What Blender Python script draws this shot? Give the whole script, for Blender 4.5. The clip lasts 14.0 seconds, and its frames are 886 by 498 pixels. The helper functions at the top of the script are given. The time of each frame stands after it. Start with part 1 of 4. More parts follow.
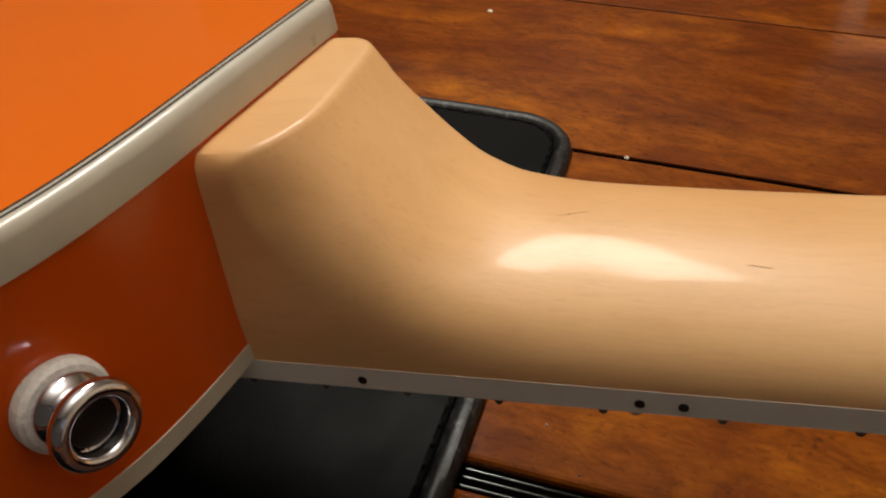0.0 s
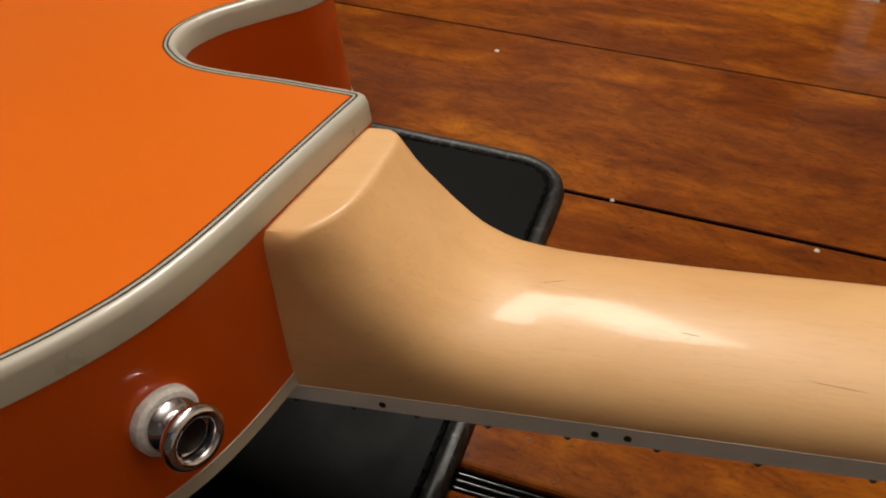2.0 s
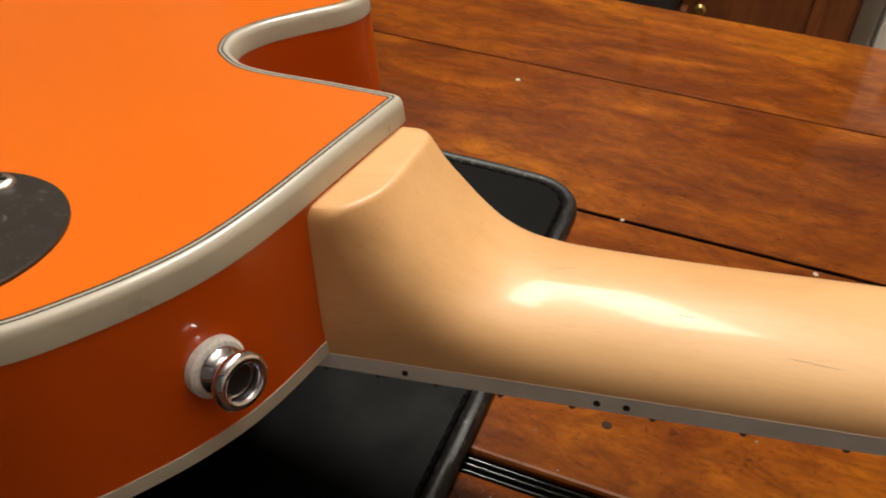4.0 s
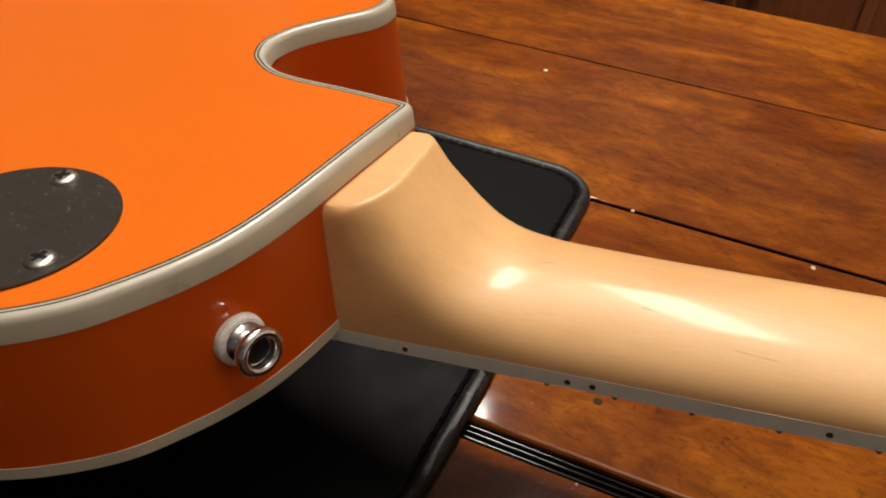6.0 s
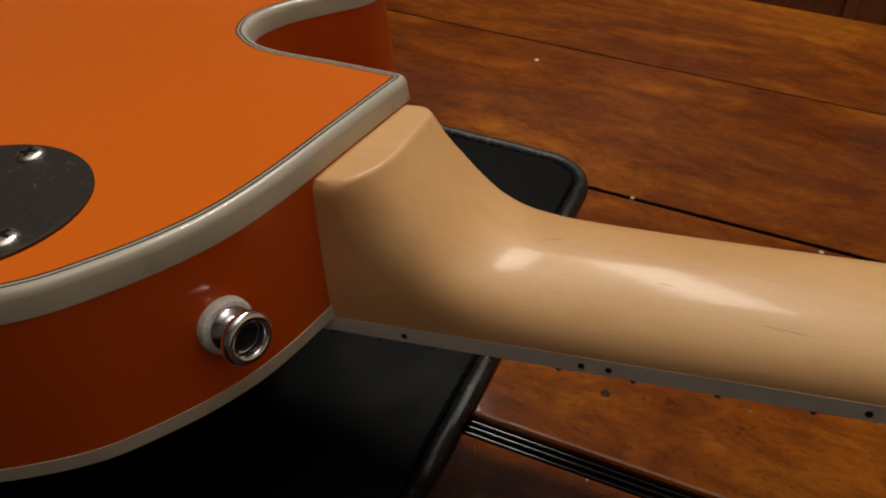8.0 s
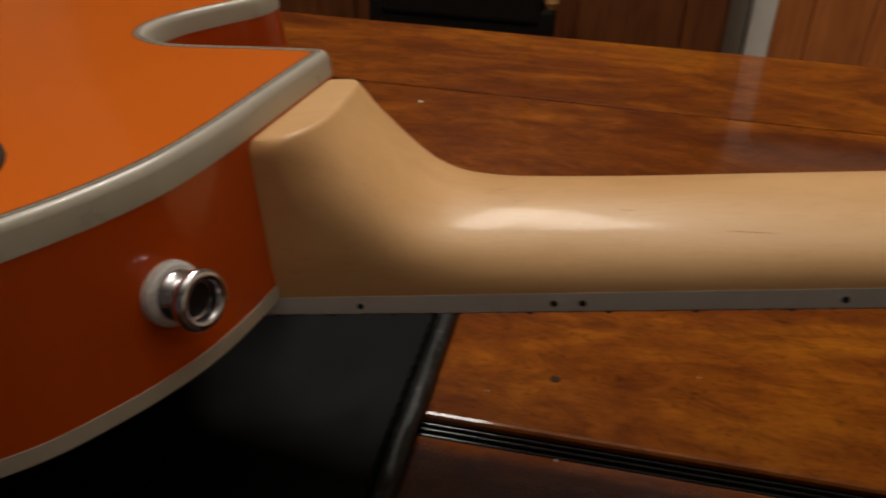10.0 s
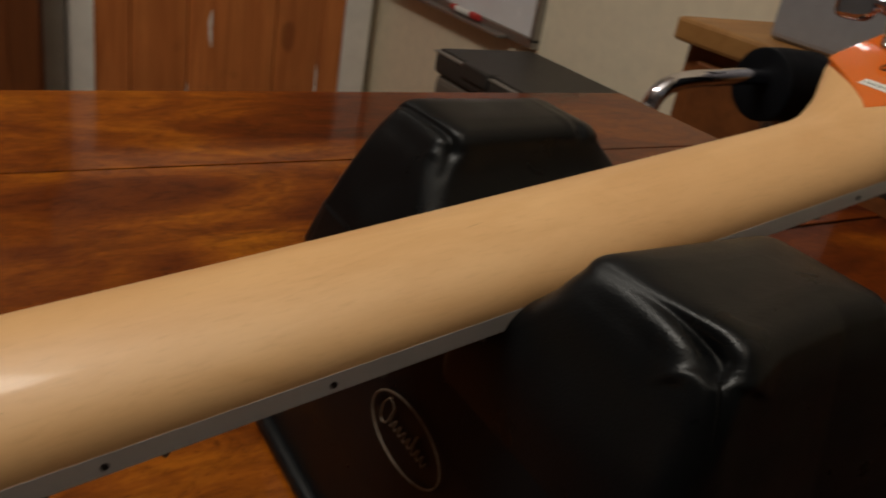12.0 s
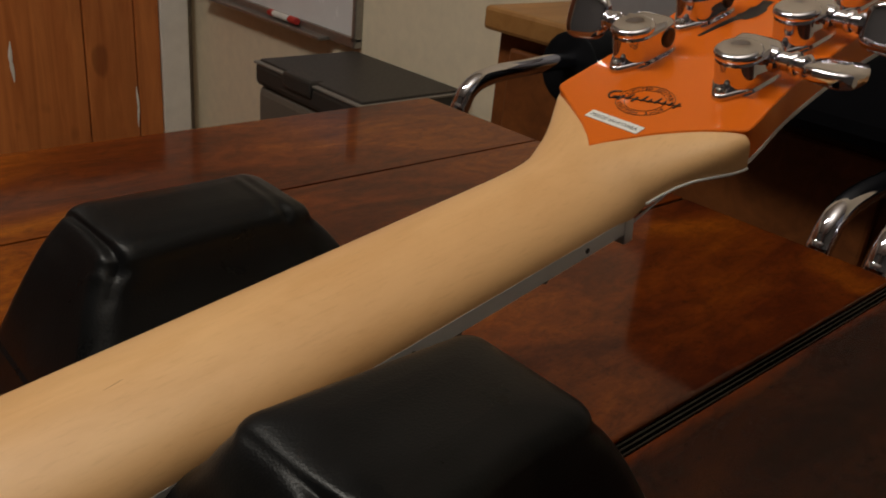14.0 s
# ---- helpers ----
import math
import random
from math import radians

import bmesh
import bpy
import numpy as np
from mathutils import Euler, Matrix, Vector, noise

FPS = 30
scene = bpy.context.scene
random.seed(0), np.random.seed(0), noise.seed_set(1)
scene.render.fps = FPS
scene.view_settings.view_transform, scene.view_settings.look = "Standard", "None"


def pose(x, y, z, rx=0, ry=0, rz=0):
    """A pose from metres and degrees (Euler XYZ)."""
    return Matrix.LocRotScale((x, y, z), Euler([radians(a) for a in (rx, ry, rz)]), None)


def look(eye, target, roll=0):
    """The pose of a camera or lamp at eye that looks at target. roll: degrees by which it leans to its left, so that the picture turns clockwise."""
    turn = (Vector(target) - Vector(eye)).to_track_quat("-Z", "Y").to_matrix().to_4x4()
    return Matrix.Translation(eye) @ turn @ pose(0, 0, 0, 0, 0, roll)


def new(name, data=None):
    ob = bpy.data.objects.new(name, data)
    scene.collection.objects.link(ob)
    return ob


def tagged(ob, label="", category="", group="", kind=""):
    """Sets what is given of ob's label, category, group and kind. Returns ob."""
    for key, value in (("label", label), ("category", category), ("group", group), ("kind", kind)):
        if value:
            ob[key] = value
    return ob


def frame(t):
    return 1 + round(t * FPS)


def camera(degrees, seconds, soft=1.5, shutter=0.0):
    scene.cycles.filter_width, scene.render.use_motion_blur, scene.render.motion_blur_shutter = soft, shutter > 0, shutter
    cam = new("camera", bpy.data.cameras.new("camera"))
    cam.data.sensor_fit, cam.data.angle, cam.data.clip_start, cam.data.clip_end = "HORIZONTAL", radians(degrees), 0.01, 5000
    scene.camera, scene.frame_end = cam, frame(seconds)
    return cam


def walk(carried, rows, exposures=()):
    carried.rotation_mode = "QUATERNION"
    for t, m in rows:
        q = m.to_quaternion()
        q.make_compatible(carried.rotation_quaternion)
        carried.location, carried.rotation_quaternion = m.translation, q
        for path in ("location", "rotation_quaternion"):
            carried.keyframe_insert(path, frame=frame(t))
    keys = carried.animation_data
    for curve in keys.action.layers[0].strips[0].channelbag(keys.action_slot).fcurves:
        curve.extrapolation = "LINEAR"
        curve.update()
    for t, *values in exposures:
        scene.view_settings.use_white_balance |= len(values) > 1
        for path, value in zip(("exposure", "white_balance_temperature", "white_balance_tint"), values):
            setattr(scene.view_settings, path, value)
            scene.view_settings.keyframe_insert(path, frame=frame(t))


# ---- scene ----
EXPOSURES = [(0, -0.36), (2.2, -0.36), (4.0, 0.04), (6.5, -0.06), (7.5, -0.92), (7.7, -0.95), (9.8, -0.97), (11, -0.97), (12.5, -1.01), (14, -1.02)]
cam = camera(55.61, 14.0, 1.9, 0.5)
PATH = [
    (0, (0.0434, -0.0948, 0.1776), (-0.0251, 0.1317, -0.0068), 0.45),
    (0.5, (0.0447, -0.0956, 0.1844), (-0.0291, 0.1298, 0.0007), -0.08),
    (1, (0.0487, -0.1016, 0.1942), (-0.0242, 0.1240, 0.0103), 0.67),
    (1.5, (0.0503, -0.1100, 0.2012), (-0.0221, 0.1149, 0.0163), 1.45),
    (2, (0.0482, -0.1189, 0.2144), (-0.0195, 0.1066, 0.0284), 2.88),
    (2.5, (0.0403, -0.1226, 0.2181), (-0.0211, 0.1033, 0.0304), 4.40),
    (3, (0.0294, -0.1237, 0.1996), (-0.0253, 0.1088, 0.0181), 5.75),
    (3.5, (0.0346, -0.1342, 0.1987), (-0.0243, 0.1047, 0.0272), 6.48),
    (4, (0.0536, -0.1431, 0.2166), (-0.0213, 0.0886, 0.0413), 4.59),
    (4.2, (0.0546, -0.1438, 0.2182), (-0.0245, 0.0860, 0.0424), 4.52),
    (6.5, (0.0750, -0.1591, 0.2431), (-0.0126, 0.0589, 0.0566), 3.80),
    (7, (0.0723, -0.1555, 0.2348), (-0.0138, 0.0625, 0.0475), 3.62),
    (7.5, (0.0653, -0.1508, 0.2240), (-0.0187, 0.0682, 0.0370), 3.72),
    (7.7, (0.0664, -0.1505, 0.2235), (-0.0177, 0.0699, 0.0381), 3.59),
    (9.8, (0.0540, -0.1680, 0.1900), (-0.0083, 0.0840, 0.0397), 1.66),
    (10, (0.0516, -0.1684, 0.1850), (0.0040, 0.0877, 0.0361), 2.51),
    (10.5, (0.0610, -0.1634, 0.1862), (0.0531, 0.0981, 0.0395), 4.84),
    (11, (0.0958, -0.1631, 0.1902), (0.1316, 0.0987, 0.0481), 7.08),
    (11.5, (0.0961, -0.1464, 0.1979), (0.1972, 0.1027, 0.0647), 9.62),
    (12, (0.0888, -0.1269, 0.1995), (0.2417, 0.0974, 0.0718), 10.12),
    (12.5, (0.1049, -0.1202, 0.2084), (0.2863, 0.0833, 0.0831), 9.16),
    (13, (0.1286, -0.1198, 0.2163), (0.3227, 0.0729, 0.0930), 8.06),
    (13.5, (0.1481, -0.1203, 0.2209), (0.3405, 0.0741, 0.0977), 6.65),
    (14, (0.1515, -0.1189, 0.2206), (0.3399, 0.0780, 0.0951), 5.79),
]
walk(cam, [(t, look(eye, target, roll)) for t, eye, target, roll in PATH], EXPOSURES)

# ---- world and lights ----
world = bpy.data.worlds.new("world")
scene.world = world
world.use_nodes = True
world.node_tree.nodes["Background"].inputs[0].default_value = (0.9, 0.80, 0.62, 1)
world.node_tree.nodes["Background"].inputs[1].default_value = 0.02


def area_lamp(name, eye, target, sx, sy, watts, colour):
    data = bpy.data.lights.new(name, "AREA")
    data.shape, data.size, data.size_y, data.energy, data.color = "RECTANGLE", sx, sy, watts, colour
    ob = new(name, data)
    ob.matrix_world = look(eye, target)
    return ob


# a strip light under the ceiling, an added fill, and a window behind the camera
area_lamp("ceiling_lamp_light", (-0.32, 0.90, 1.60), (-0.31, 0.87, 0.0), 0.20, 1.05, 35, (1.0, 0.94, 0.83))
# added fill: an unseen up-facing lamp that bounces off the ceiling
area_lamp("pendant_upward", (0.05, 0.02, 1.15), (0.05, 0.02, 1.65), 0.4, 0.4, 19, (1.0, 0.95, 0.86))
area_lamp("window_daylight", (0.85, -1.66, 0.75), (0.45, 0.0, 0.1), 0.9, 1.1, 0.55, (0.80, 0.89, 1.0))


# ---- materials ----
def material(name, colour=(0.8, 0.8, 0.8), rough=0.5, metal=0.0, coat=0.0, spec=0.5):
    m = bpy.data.materials.new(name)
    m.use_nodes = True
    b = m.node_tree.nodes["Principled BSDF"]
    b.inputs["Base Color"].default_value = (*colour, 1)
    b.inputs["Roughness"].default_value = rough
    b.inputs["Metallic"].default_value = metal
    b.inputs["Coat Weight"].default_value = coat
    b.inputs["Coat Roughness"].default_value = 0.06
    b.inputs["Specular IOR Level"].default_value = spec
    return m


def node(m, kind, **values):
    n = m.node_tree.nodes.new(kind)
    for key, value in values.items():
        if key in n.inputs:
            n.inputs[key].default_value = value
    return n


def link(m, a, b):
    m.node_tree.links.new(a, b)


def coords(m, scale=(1, 1, 1), shuffle=False, turn=(0, 0, 0)):
    """Object coordinates, stretched; shuffle shifts them from object to object."""
    tc = node(m, "ShaderNodeTexCoord")
    mp = node(m, "ShaderNodeMapping")
    mp.inputs["Scale"].default_value = scale
    mp.inputs["Rotation"].default_value = turn
    if shuffle:
        info = node(m, "ShaderNodeObjectInfo")
        mul = node(m, "ShaderNodeVectorMath")
        mul.operation = "SCALE"
        mul.inputs[0].default_value = (13.0, 7.0, 5.0)
        link(m, info.outputs["Random"], mul.inputs["Scale"])
        add = node(m, "ShaderNodeVectorMath")
        link(m, tc.outputs["Object"], add.inputs[0])
        link(m, mul.outputs[0], add.inputs[1])
        link(m, add.outputs[0], mp.inputs["Vector"])
    else:
        link(m, tc.outputs["Object"], mp.inputs["Vector"])
    return mp.outputs["Vector"]


def noise_tex(m, vec, scale, detail=5.0, rough=0.55, distort=0.0):
    n = node(m, "ShaderNodeTexNoise", Scale=scale, Detail=detail, Roughness=rough, Distortion=distort)
    link(m, vec, n.inputs["Vector"])
    return n.outputs["Fac"]


def ramp(m, fac, *stops):
    r = node(m, "ShaderNodeValToRGB")
    e = r.color_ramp.elements
    while len(e) < len(stops):
        e.new(0.5)
    for k, (p, c) in enumerate(stops):
        e[k].position = p
        e[k].color = (*c, 1) if len(c) == 3 else c
    link(m, fac, r.inputs[0])
    return r.outputs[0]


def mix(m, kind, fac, a, b):
    x = node(m, "ShaderNodeMix")
    x.data_type, x.blend_type = "RGBA", kind
    if isinstance(fac, (int, float)):
        x.inputs[0].default_value = fac
    else:
        link(m, fac, x.inputs[0])
    for k, v in ((6, a), (7, b)):
        if isinstance(v, tuple):
            x.inputs[k].default_value = (*v, 1)
        else:
            link(m, v, x.inputs[k])
    return x.outputs[2]


def bump(m, fac, strength, distance=0.001):
    b = node(m, "ShaderNodeBump", Strength=strength, Distance=distance)
    link(m, fac, b.inputs["Height"])
    link(m, b.outputs[0], m.node_tree.nodes["Principled BSDF"].inputs["Normal"])


def setin(m, name, out):
    link(m, out, m.node_tree.nodes["Principled BSDF"].inputs[name])


def grey(v):
    return (v, v, v)


def table_wood(name, depth, worn=False):
    """Stained varnished boards; depth scales the stain, worn gives the pitted dull varnish of the near leaf."""
    m = material(name, rough=0.5, coat=0.6, spec=0.04)
    v = coords(m, (1, 1, 1), True)
    fine = noise_tex(m, coords(m, (150, 520, 520), True), 1.0, 5, 0.66)
    grain = noise_tex(m, coords(m, (9, 58, 58), True), 1.0, 9, 0.7, 1.2)
    cloud = noise_tex(m, coords(m, (6, 14, 14), True), 1.0, 7, 0.62, 1.0)
    mottle = noise_tex(m, coords(m, (42, 66, 66), True), 1.0, 9, 0.72, 1.0)
    fleck = noise_tex(m, coords(m, (330, 420, 420), True), 1.0, 3, 0.6)
    base = ramp(m, cloud, (0.26, (0.070, 0.0108, 0.0009)), (0.43, (0.150, 0.0320, 0.0018)), (0.56, (0.240, 0.061, 0.0026)), (0.72, (0.40, 0.128, 0.0042)))
    c = mix(m, "MULTIPLY", 0.4, base, ramp(m, grain, (0.32, (0.42, 0.32, 0.25)), (0.52, (0.97, 0.97, 0.97)), (0.7, (1.2, 1.24, 1.24))))
    c = mix(m, "MULTIPLY", 0.75, c, ramp(m, mottle, (0.34, (0.50, 0.42, 0.36)), (0.52, (1.0, 1.0, 1.0)), (0.68, (1.24, 1.3, 1.3))))
    c = mix(m, "MULTIPLY", 0.45, c, ramp(m, fleck, (0.30, (0.35, 0.28, 0.24)), (0.42, (1, 1, 1))))
    c = mix(m, "MULTIPLY", 0.3, c, ramp(m, fine, (0.32, (0.4, 0.32, 0.28)), (0.56, (1.06, 1.06, 1.06))))
    spots = noise_tex(m, v, 190, 2, 0.5)
    c = mix(m, "MULTIPLY", 0.45, c, ramp(m, spots, (0.24, (0.12, 0.09, 0.08)), (0.31, (1, 1, 1))))
    c = mix(m, "MULTIPLY", 1.0, c, (depth, depth ** 1.15, depth ** 1.3))
    # the boards are darker towards the table's end
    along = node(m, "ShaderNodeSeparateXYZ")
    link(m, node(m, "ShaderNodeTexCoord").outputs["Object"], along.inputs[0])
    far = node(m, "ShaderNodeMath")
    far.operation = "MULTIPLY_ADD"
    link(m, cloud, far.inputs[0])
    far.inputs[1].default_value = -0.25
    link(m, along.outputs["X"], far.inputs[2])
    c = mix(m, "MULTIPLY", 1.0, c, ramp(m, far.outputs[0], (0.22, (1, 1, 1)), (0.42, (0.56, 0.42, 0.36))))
    if worn:
        # the stain is rubbed through along the leaf's edge
        edge = node(m, "ShaderNodeMapRange")
        wave = node(m, "ShaderNodeMath")
        wave.operation = "MULTIPLY_ADD"
        link(m, cloud, wave.inputs[0])
        wave.inputs[1].default_value = 0.012
        link(m, along.outputs["Y"], wave.inputs[2])
        link(m, wave.outputs[0], edge.inputs["Value"])
        edge.inputs["From Min"].default_value, edge.inputs["From Max"].default_value = 0.0775, 0.0835
        c = mix(m, "MIX", edge.outputs["Result"], c, mix(m, "MULTIPLY", 1.0, c, (4.0, 4.6, 4.4)))
    setin(m, "Base Color", c)
    dull = noise_tex(m, v, 30, 4)
    setin(m, "Coat Roughness", ramp(m, dull, (0.3, grey(0.06 if worn else 0.045)), (0.7, grey(0.13 if worn else 0.10))))
    pits = noise_tex(m, coords(m, (900, 1100, 1100), True), 1.0, 3, 0.65)
    h = node(m, "ShaderNodeMath")
    h.operation = "MULTIPLY_ADD"
    link(m, pits, h.inputs[0])
    h.inputs[1].default_value = 2.6 if worn else 0.35
    link(m, fine, h.inputs[2])
    bm = node(m, "ShaderNodeBump", Strength=0.6 if worn else 0.16, Distance=0.0006)
    link(m, h.outputs[0], bm.inputs["Height"])
    setin(m, "Normal", bm.outputs[0])
    if worn:
        setin(m, "Coat Normal", bm.outputs[0])
    return m


def maple_wood():
    m = material("satin_maple", rough=0.42, spec=0.46, coat=0.16)
    m.node_tree.nodes["Principled BSDF"].inputs["Coat Roughness"].default_value = 0.11
    grain = noise_tex(m, coords(m, (9, 120, 60)), 1.0, 6, 0.6, 0.5)
    broad = noise_tex(m, coords(m, (7, 22, 22)), 1.0, 3, 0.5)
    fleck = noise_tex(m, coords(m, (170, 950, 950)), 1.0, 3, 0.6)
    c = ramp(m, broad, (0.3, (0.685, 0.375, 0.155)), (0.7, (0.785, 0.475, 0.220)))
    c = mix(m, "MULTIPLY", 0.11, c, ramp(m, grain, (0.32, (0.66, 0.55, 0.45)), (0.6, (1, 1, 1))))
    c = mix(m, "MULTIPLY", 0.15, c, ramp(m, fleck, (0.3, (0.6, 0.5, 0.42)), (0.45, (1, 1, 1))))
    mottle = noise_tex(m, coords(m, (26, 70, 70)), 1.0, 6, 0.65, 0.6)
    c = mix(m, "MULTIPLY", 0.6, c, ramp(m, mottle, (0.34, (0.90, 0.85, 0.78)), (0.52, (1, 1, 1)), (0.68, (1.05, 1.07, 1.08))))
    setin(m, "Base Color", c)
    setin(m, "Roughness", ramp(m, fleck, (0.3, grey(0.40)), (0.7, grey(0.48))))
    bump(m, fleck, 0.10, 0.0004)
    return m


def leather(name, colour, rough=0.34, scale=1700, spec=0.28):
    m = material(name, colour, rough, spec=spec)
    v = coords(m)
    vor = node(m, "ShaderNodeTexVoronoi", Scale=scale)
    link(m, v, vor.inputs["Vector"])
    wr = noise_tex(m, v, 45, 5, 0.6)
    setin(m, "Roughness", ramp(m, wr, (0.3, grey(rough - 0.05)), (0.7, grey(rough + 0.12))))
    setin(m, "Base Color", ramp(m, wr, (0.3, colour), (0.75, tuple(1.6 * c for c in colour))))
    mx = node(m, "ShaderNodeMath")
    mx.operation = "MULTIPLY_ADD"
    link(m, wr, mx.inputs[0])
    mx.inputs[1].default_value = 2.0
    link(m, vor.outputs["Distance"], mx.inputs[2])
    bump(m, mx.outputs[0], 0.11, 0.0004)
    return m


def plain(name, colour, rough=0.5, metal=0.0, coat=0.0, vary=0.12, scale=40, relief=0.05):
    """A surface with slight mottling and relief."""
    m = material(name, colour, rough, metal, coat)
    f = noise_tex(m, coords(m), scale, 5, 0.6)
    lo, hi = tuple(c * (1 - vary) for c in colour), tuple(min(1, c * (1 + vary)) for c in colour)
    setin(m, "Base Color", ramp(m, f, (0.3, lo), (0.7, hi)))
    setin(m, "Roughness", ramp(m, f, (0.3, grey(max(0.02, rough * 0.88))), (0.7, grey(min(1, rough * 1.12)))))
    if relief:
        bump(m, f, relief, 0.001)
    return m


def lacquer(name, colour):
    """Thick polished lacquer with a faint cloudiness and a slight orange-peel in the gloss."""
    m = material(name, colour, 0.35, 0, 0.75, 0.1)
    v = coords(m)
    f = noise_tex(m, v, 9, 1, 0.4)
    setin(m, "Base Color", ramp(m, f, (0.3, tuple(0.97 * c for c in colour)), (0.7, tuple(1.03 * c for c in colour))))
    peel = node(m, "ShaderNodeBump", Strength=0.02, Distance=0.0005)
    link(m, noise_tex(m, v, 420, 1, 0.4), peel.inputs["Height"])
    setin(m, "Coat Normal", peel.outputs[0])
    return m


def pine_wood(name, dark, light, across="x"):
    m = material(name, rough=0.45)
    s = (30, 30, 2.5) if across == "x" else (2.5, 30, 30)
    grain = noise_tex(m, coords(m, s, True), 1.0, 5, 0.6, 0.8)
    blot = noise_tex(m, coords(m, (4, 4, 2), True), 1.0, 3, 0.6)
    knots = noise_tex(m, coords(m, (14, 14, 7), True), 1.0, 1, 0.4)
    c = ramp(m, grain, (0.3, dark), (0.7, light))
    c = mix(m, "MULTIPLY", 0.6, c, ramp(m, blot, (0.3, grey(0.5)), (0.65, grey(1.0))))
    c = mix(m, "MULTIPLY", 0.4, c, ramp(m, knots, (0.26, (0.15, 0.08, 0.05)), (0.33, (1, 1, 1))))
    setin(m, "Base Color", c)
    return m


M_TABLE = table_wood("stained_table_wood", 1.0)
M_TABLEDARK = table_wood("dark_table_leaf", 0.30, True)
M_MAPLE = maple_wood()
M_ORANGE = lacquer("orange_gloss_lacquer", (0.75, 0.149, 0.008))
# deeper copy of the orange: the sides' shade is put into its colour
M_RIM = lacquer("orange_rim_lacquer_shaded", (0.54, 0.073, 0.0032))
M_CREAM = plain("aged_cream_binding", (0.48, 0.445, 0.375), 0.3, 0, 0.3, 0.08, 60, 0.02)
M_BINDGREY = plain("fretboard_binding", (0.75, 0.735, 0.715), 0.4, 0, 0.0, 0.06, 80, 0.02)
M_BLACKLINE = plain("black_purfling", (0.02, 0.018, 0.016), 0.35, 0, 0.4, 0.1, 50, 0)
M_PLATE = plain("black_plastic", (0.026, 0.020, 0.016), 0.4, 0, 0, 0.07, 300, 0.02)
dust = noise_tex(M_PLATE, coords(M_PLATE, (500, 700, 500)), 1.0, 3, 0.6)
setin(M_PLATE, "Base Color", ramp(M_PLATE, dust, (0.3, (0.024, 0.0185, 0.015)), (0.64, (0.028, 0.022, 0.018)), (0.70, (0.11, 0.10, 0.09))))
M_CHROME = plain("chrome", (0.72, 0.71, 0.78), 0.06, 1.0, 0, 0.05, 60, 0.0)
M_STEEL = plain("brushed_steel", (0.6, 0.59, 0.56), 0.28, 1.0, 0, 0.1, 200, 0.05)
M_FRET = plain("tarnished_fret", (0.10, 0.085, 0.07), 0.4, 0.7, 0, 0.1, 200, 0)
M_FELT = plain("white_felt", (0.72, 0.70, 0.68), 0.9, 0, 0, 0.15, 900, 0.5)
M_ROSEWOOD = plain("rosewood", (0.05, 0.025, 0.016), 0.5, 0, 0, 0.3, 200, 0.1)
M_DOT = plain("black_dot", (0.008, 0.007, 0.007), 0.4, 0, 0, 0.1, 50, 0)
M_NUT = plain("bone_nut", (0.68, 0.66, 0.62), 0.45, 0, 0, 0.06, 100, 0.02)
M_LEATHER = leather("black_leather", (0.0044, 0.0047, 0.0052), 0.30, 1700, 0.17)
M_MATLEATHER = leather("soft_black_leather", (0.0027, 0.0030, 0.0032), 0.46, 1700, 0.06)
M_MATEDGE = leather("scuffed_leather_edge", (0.0042, 0.0044, 0.0046), 0.36, 900, 0.3)
scuff = noise_tex(M_MATEDGE, coords(M_MATEDGE), 330, 6, 0.7)
setin(M_MATEDGE, "Base Color", ramp(M_MATEDGE, scuff, (0.46, (0.0042, 0.0044, 0.0046)), (0.57, (0.014, 0.0145, 0.015)), (0.69, (0.085, 0.087, 0.088))))
M_THREAD = plain("black_thread", (0.008, 0.008, 0.008), 0.9, 0, 0, 0.2, 500, 0.2)
M_STICKER = plain("white_sticker", (0.8, 0.8, 0.78), 0.45, 0, 0, 0.04, 200, 0)
M_INK = plain("black_ink", (0.012, 0.01, 0.01), 0.4, 0, 0.3, 0.1, 50, 0)
M_GOLDINK = plain("faded_bronze_print", (0.21, 0.155, 0.105), 0.5, 0.2, 0, 0.25, 400, 0.1)
M_RUBBER = plain("black_joint_strip", (0.0016, 0.0014, 0.0013), 0.9, 0, 0.0, 0.2, 200, 0.0)
M_BEAD = plain("glossy_black_bead", (0.003, 0.003, 0.003), 0.10, 0, 0.0, 0.2, 200, 0.0)
M_DARK = plain("dark_upholstery", (0.012, 0.009, 0.008), 0.8, 0, 0, 0.2, 150, 0.3)
M_STAIN = plain("dark_stain", (0.045, 0.028, 0.018), 0.9, 0, 0, 0.3, 900, 0.05)
for dark, sheen in ((M_RUBBER, 0.0), (M_BEAD, 0.4), (M_THREAD, 0.16), (M_STAIN, 0.05), (M_DARK, 0.08)):
    dark.node_tree.nodes["Principled BSDF"].inputs["Specular IOR Level"].default_value = sheen
M_SOUTH = plain("grey_wall_paint", (0.15, 0.145, 0.14), 0.85, 0, 0, 0.05, 30, 0.1)
M_BEIGE = plain("beige_wall_paint", (0.84, 0.73, 0.55), 0.85, 0, 0, 0.05, 30, 0.1)
M_WHITE = plain("white_gloss_trim", (0.88, 0.85, 0.79), 0.4, 0, 0, 0.05, 20, 0.02)
M_GREYTRIM = plain("grey_plaster", (0.36, 0.32, 0.27), 0.8, 0, 0, 0.08, 20, 0.1)
M_CEIL = plain("white_ceiling_paint", (0.86, 0.82, 0.75), 0.9, 0, 0, 0.03, 20, 0.05)
M_PINE = pine_wood("old_pine", (0.52, 0.145, 0.034), (0.78, 0.27, 0.072))
M_CUPBOARD = pine_wood("dark_pine", (0.12, 0.03, 0.008), (0.24, 0.075, 0.018))
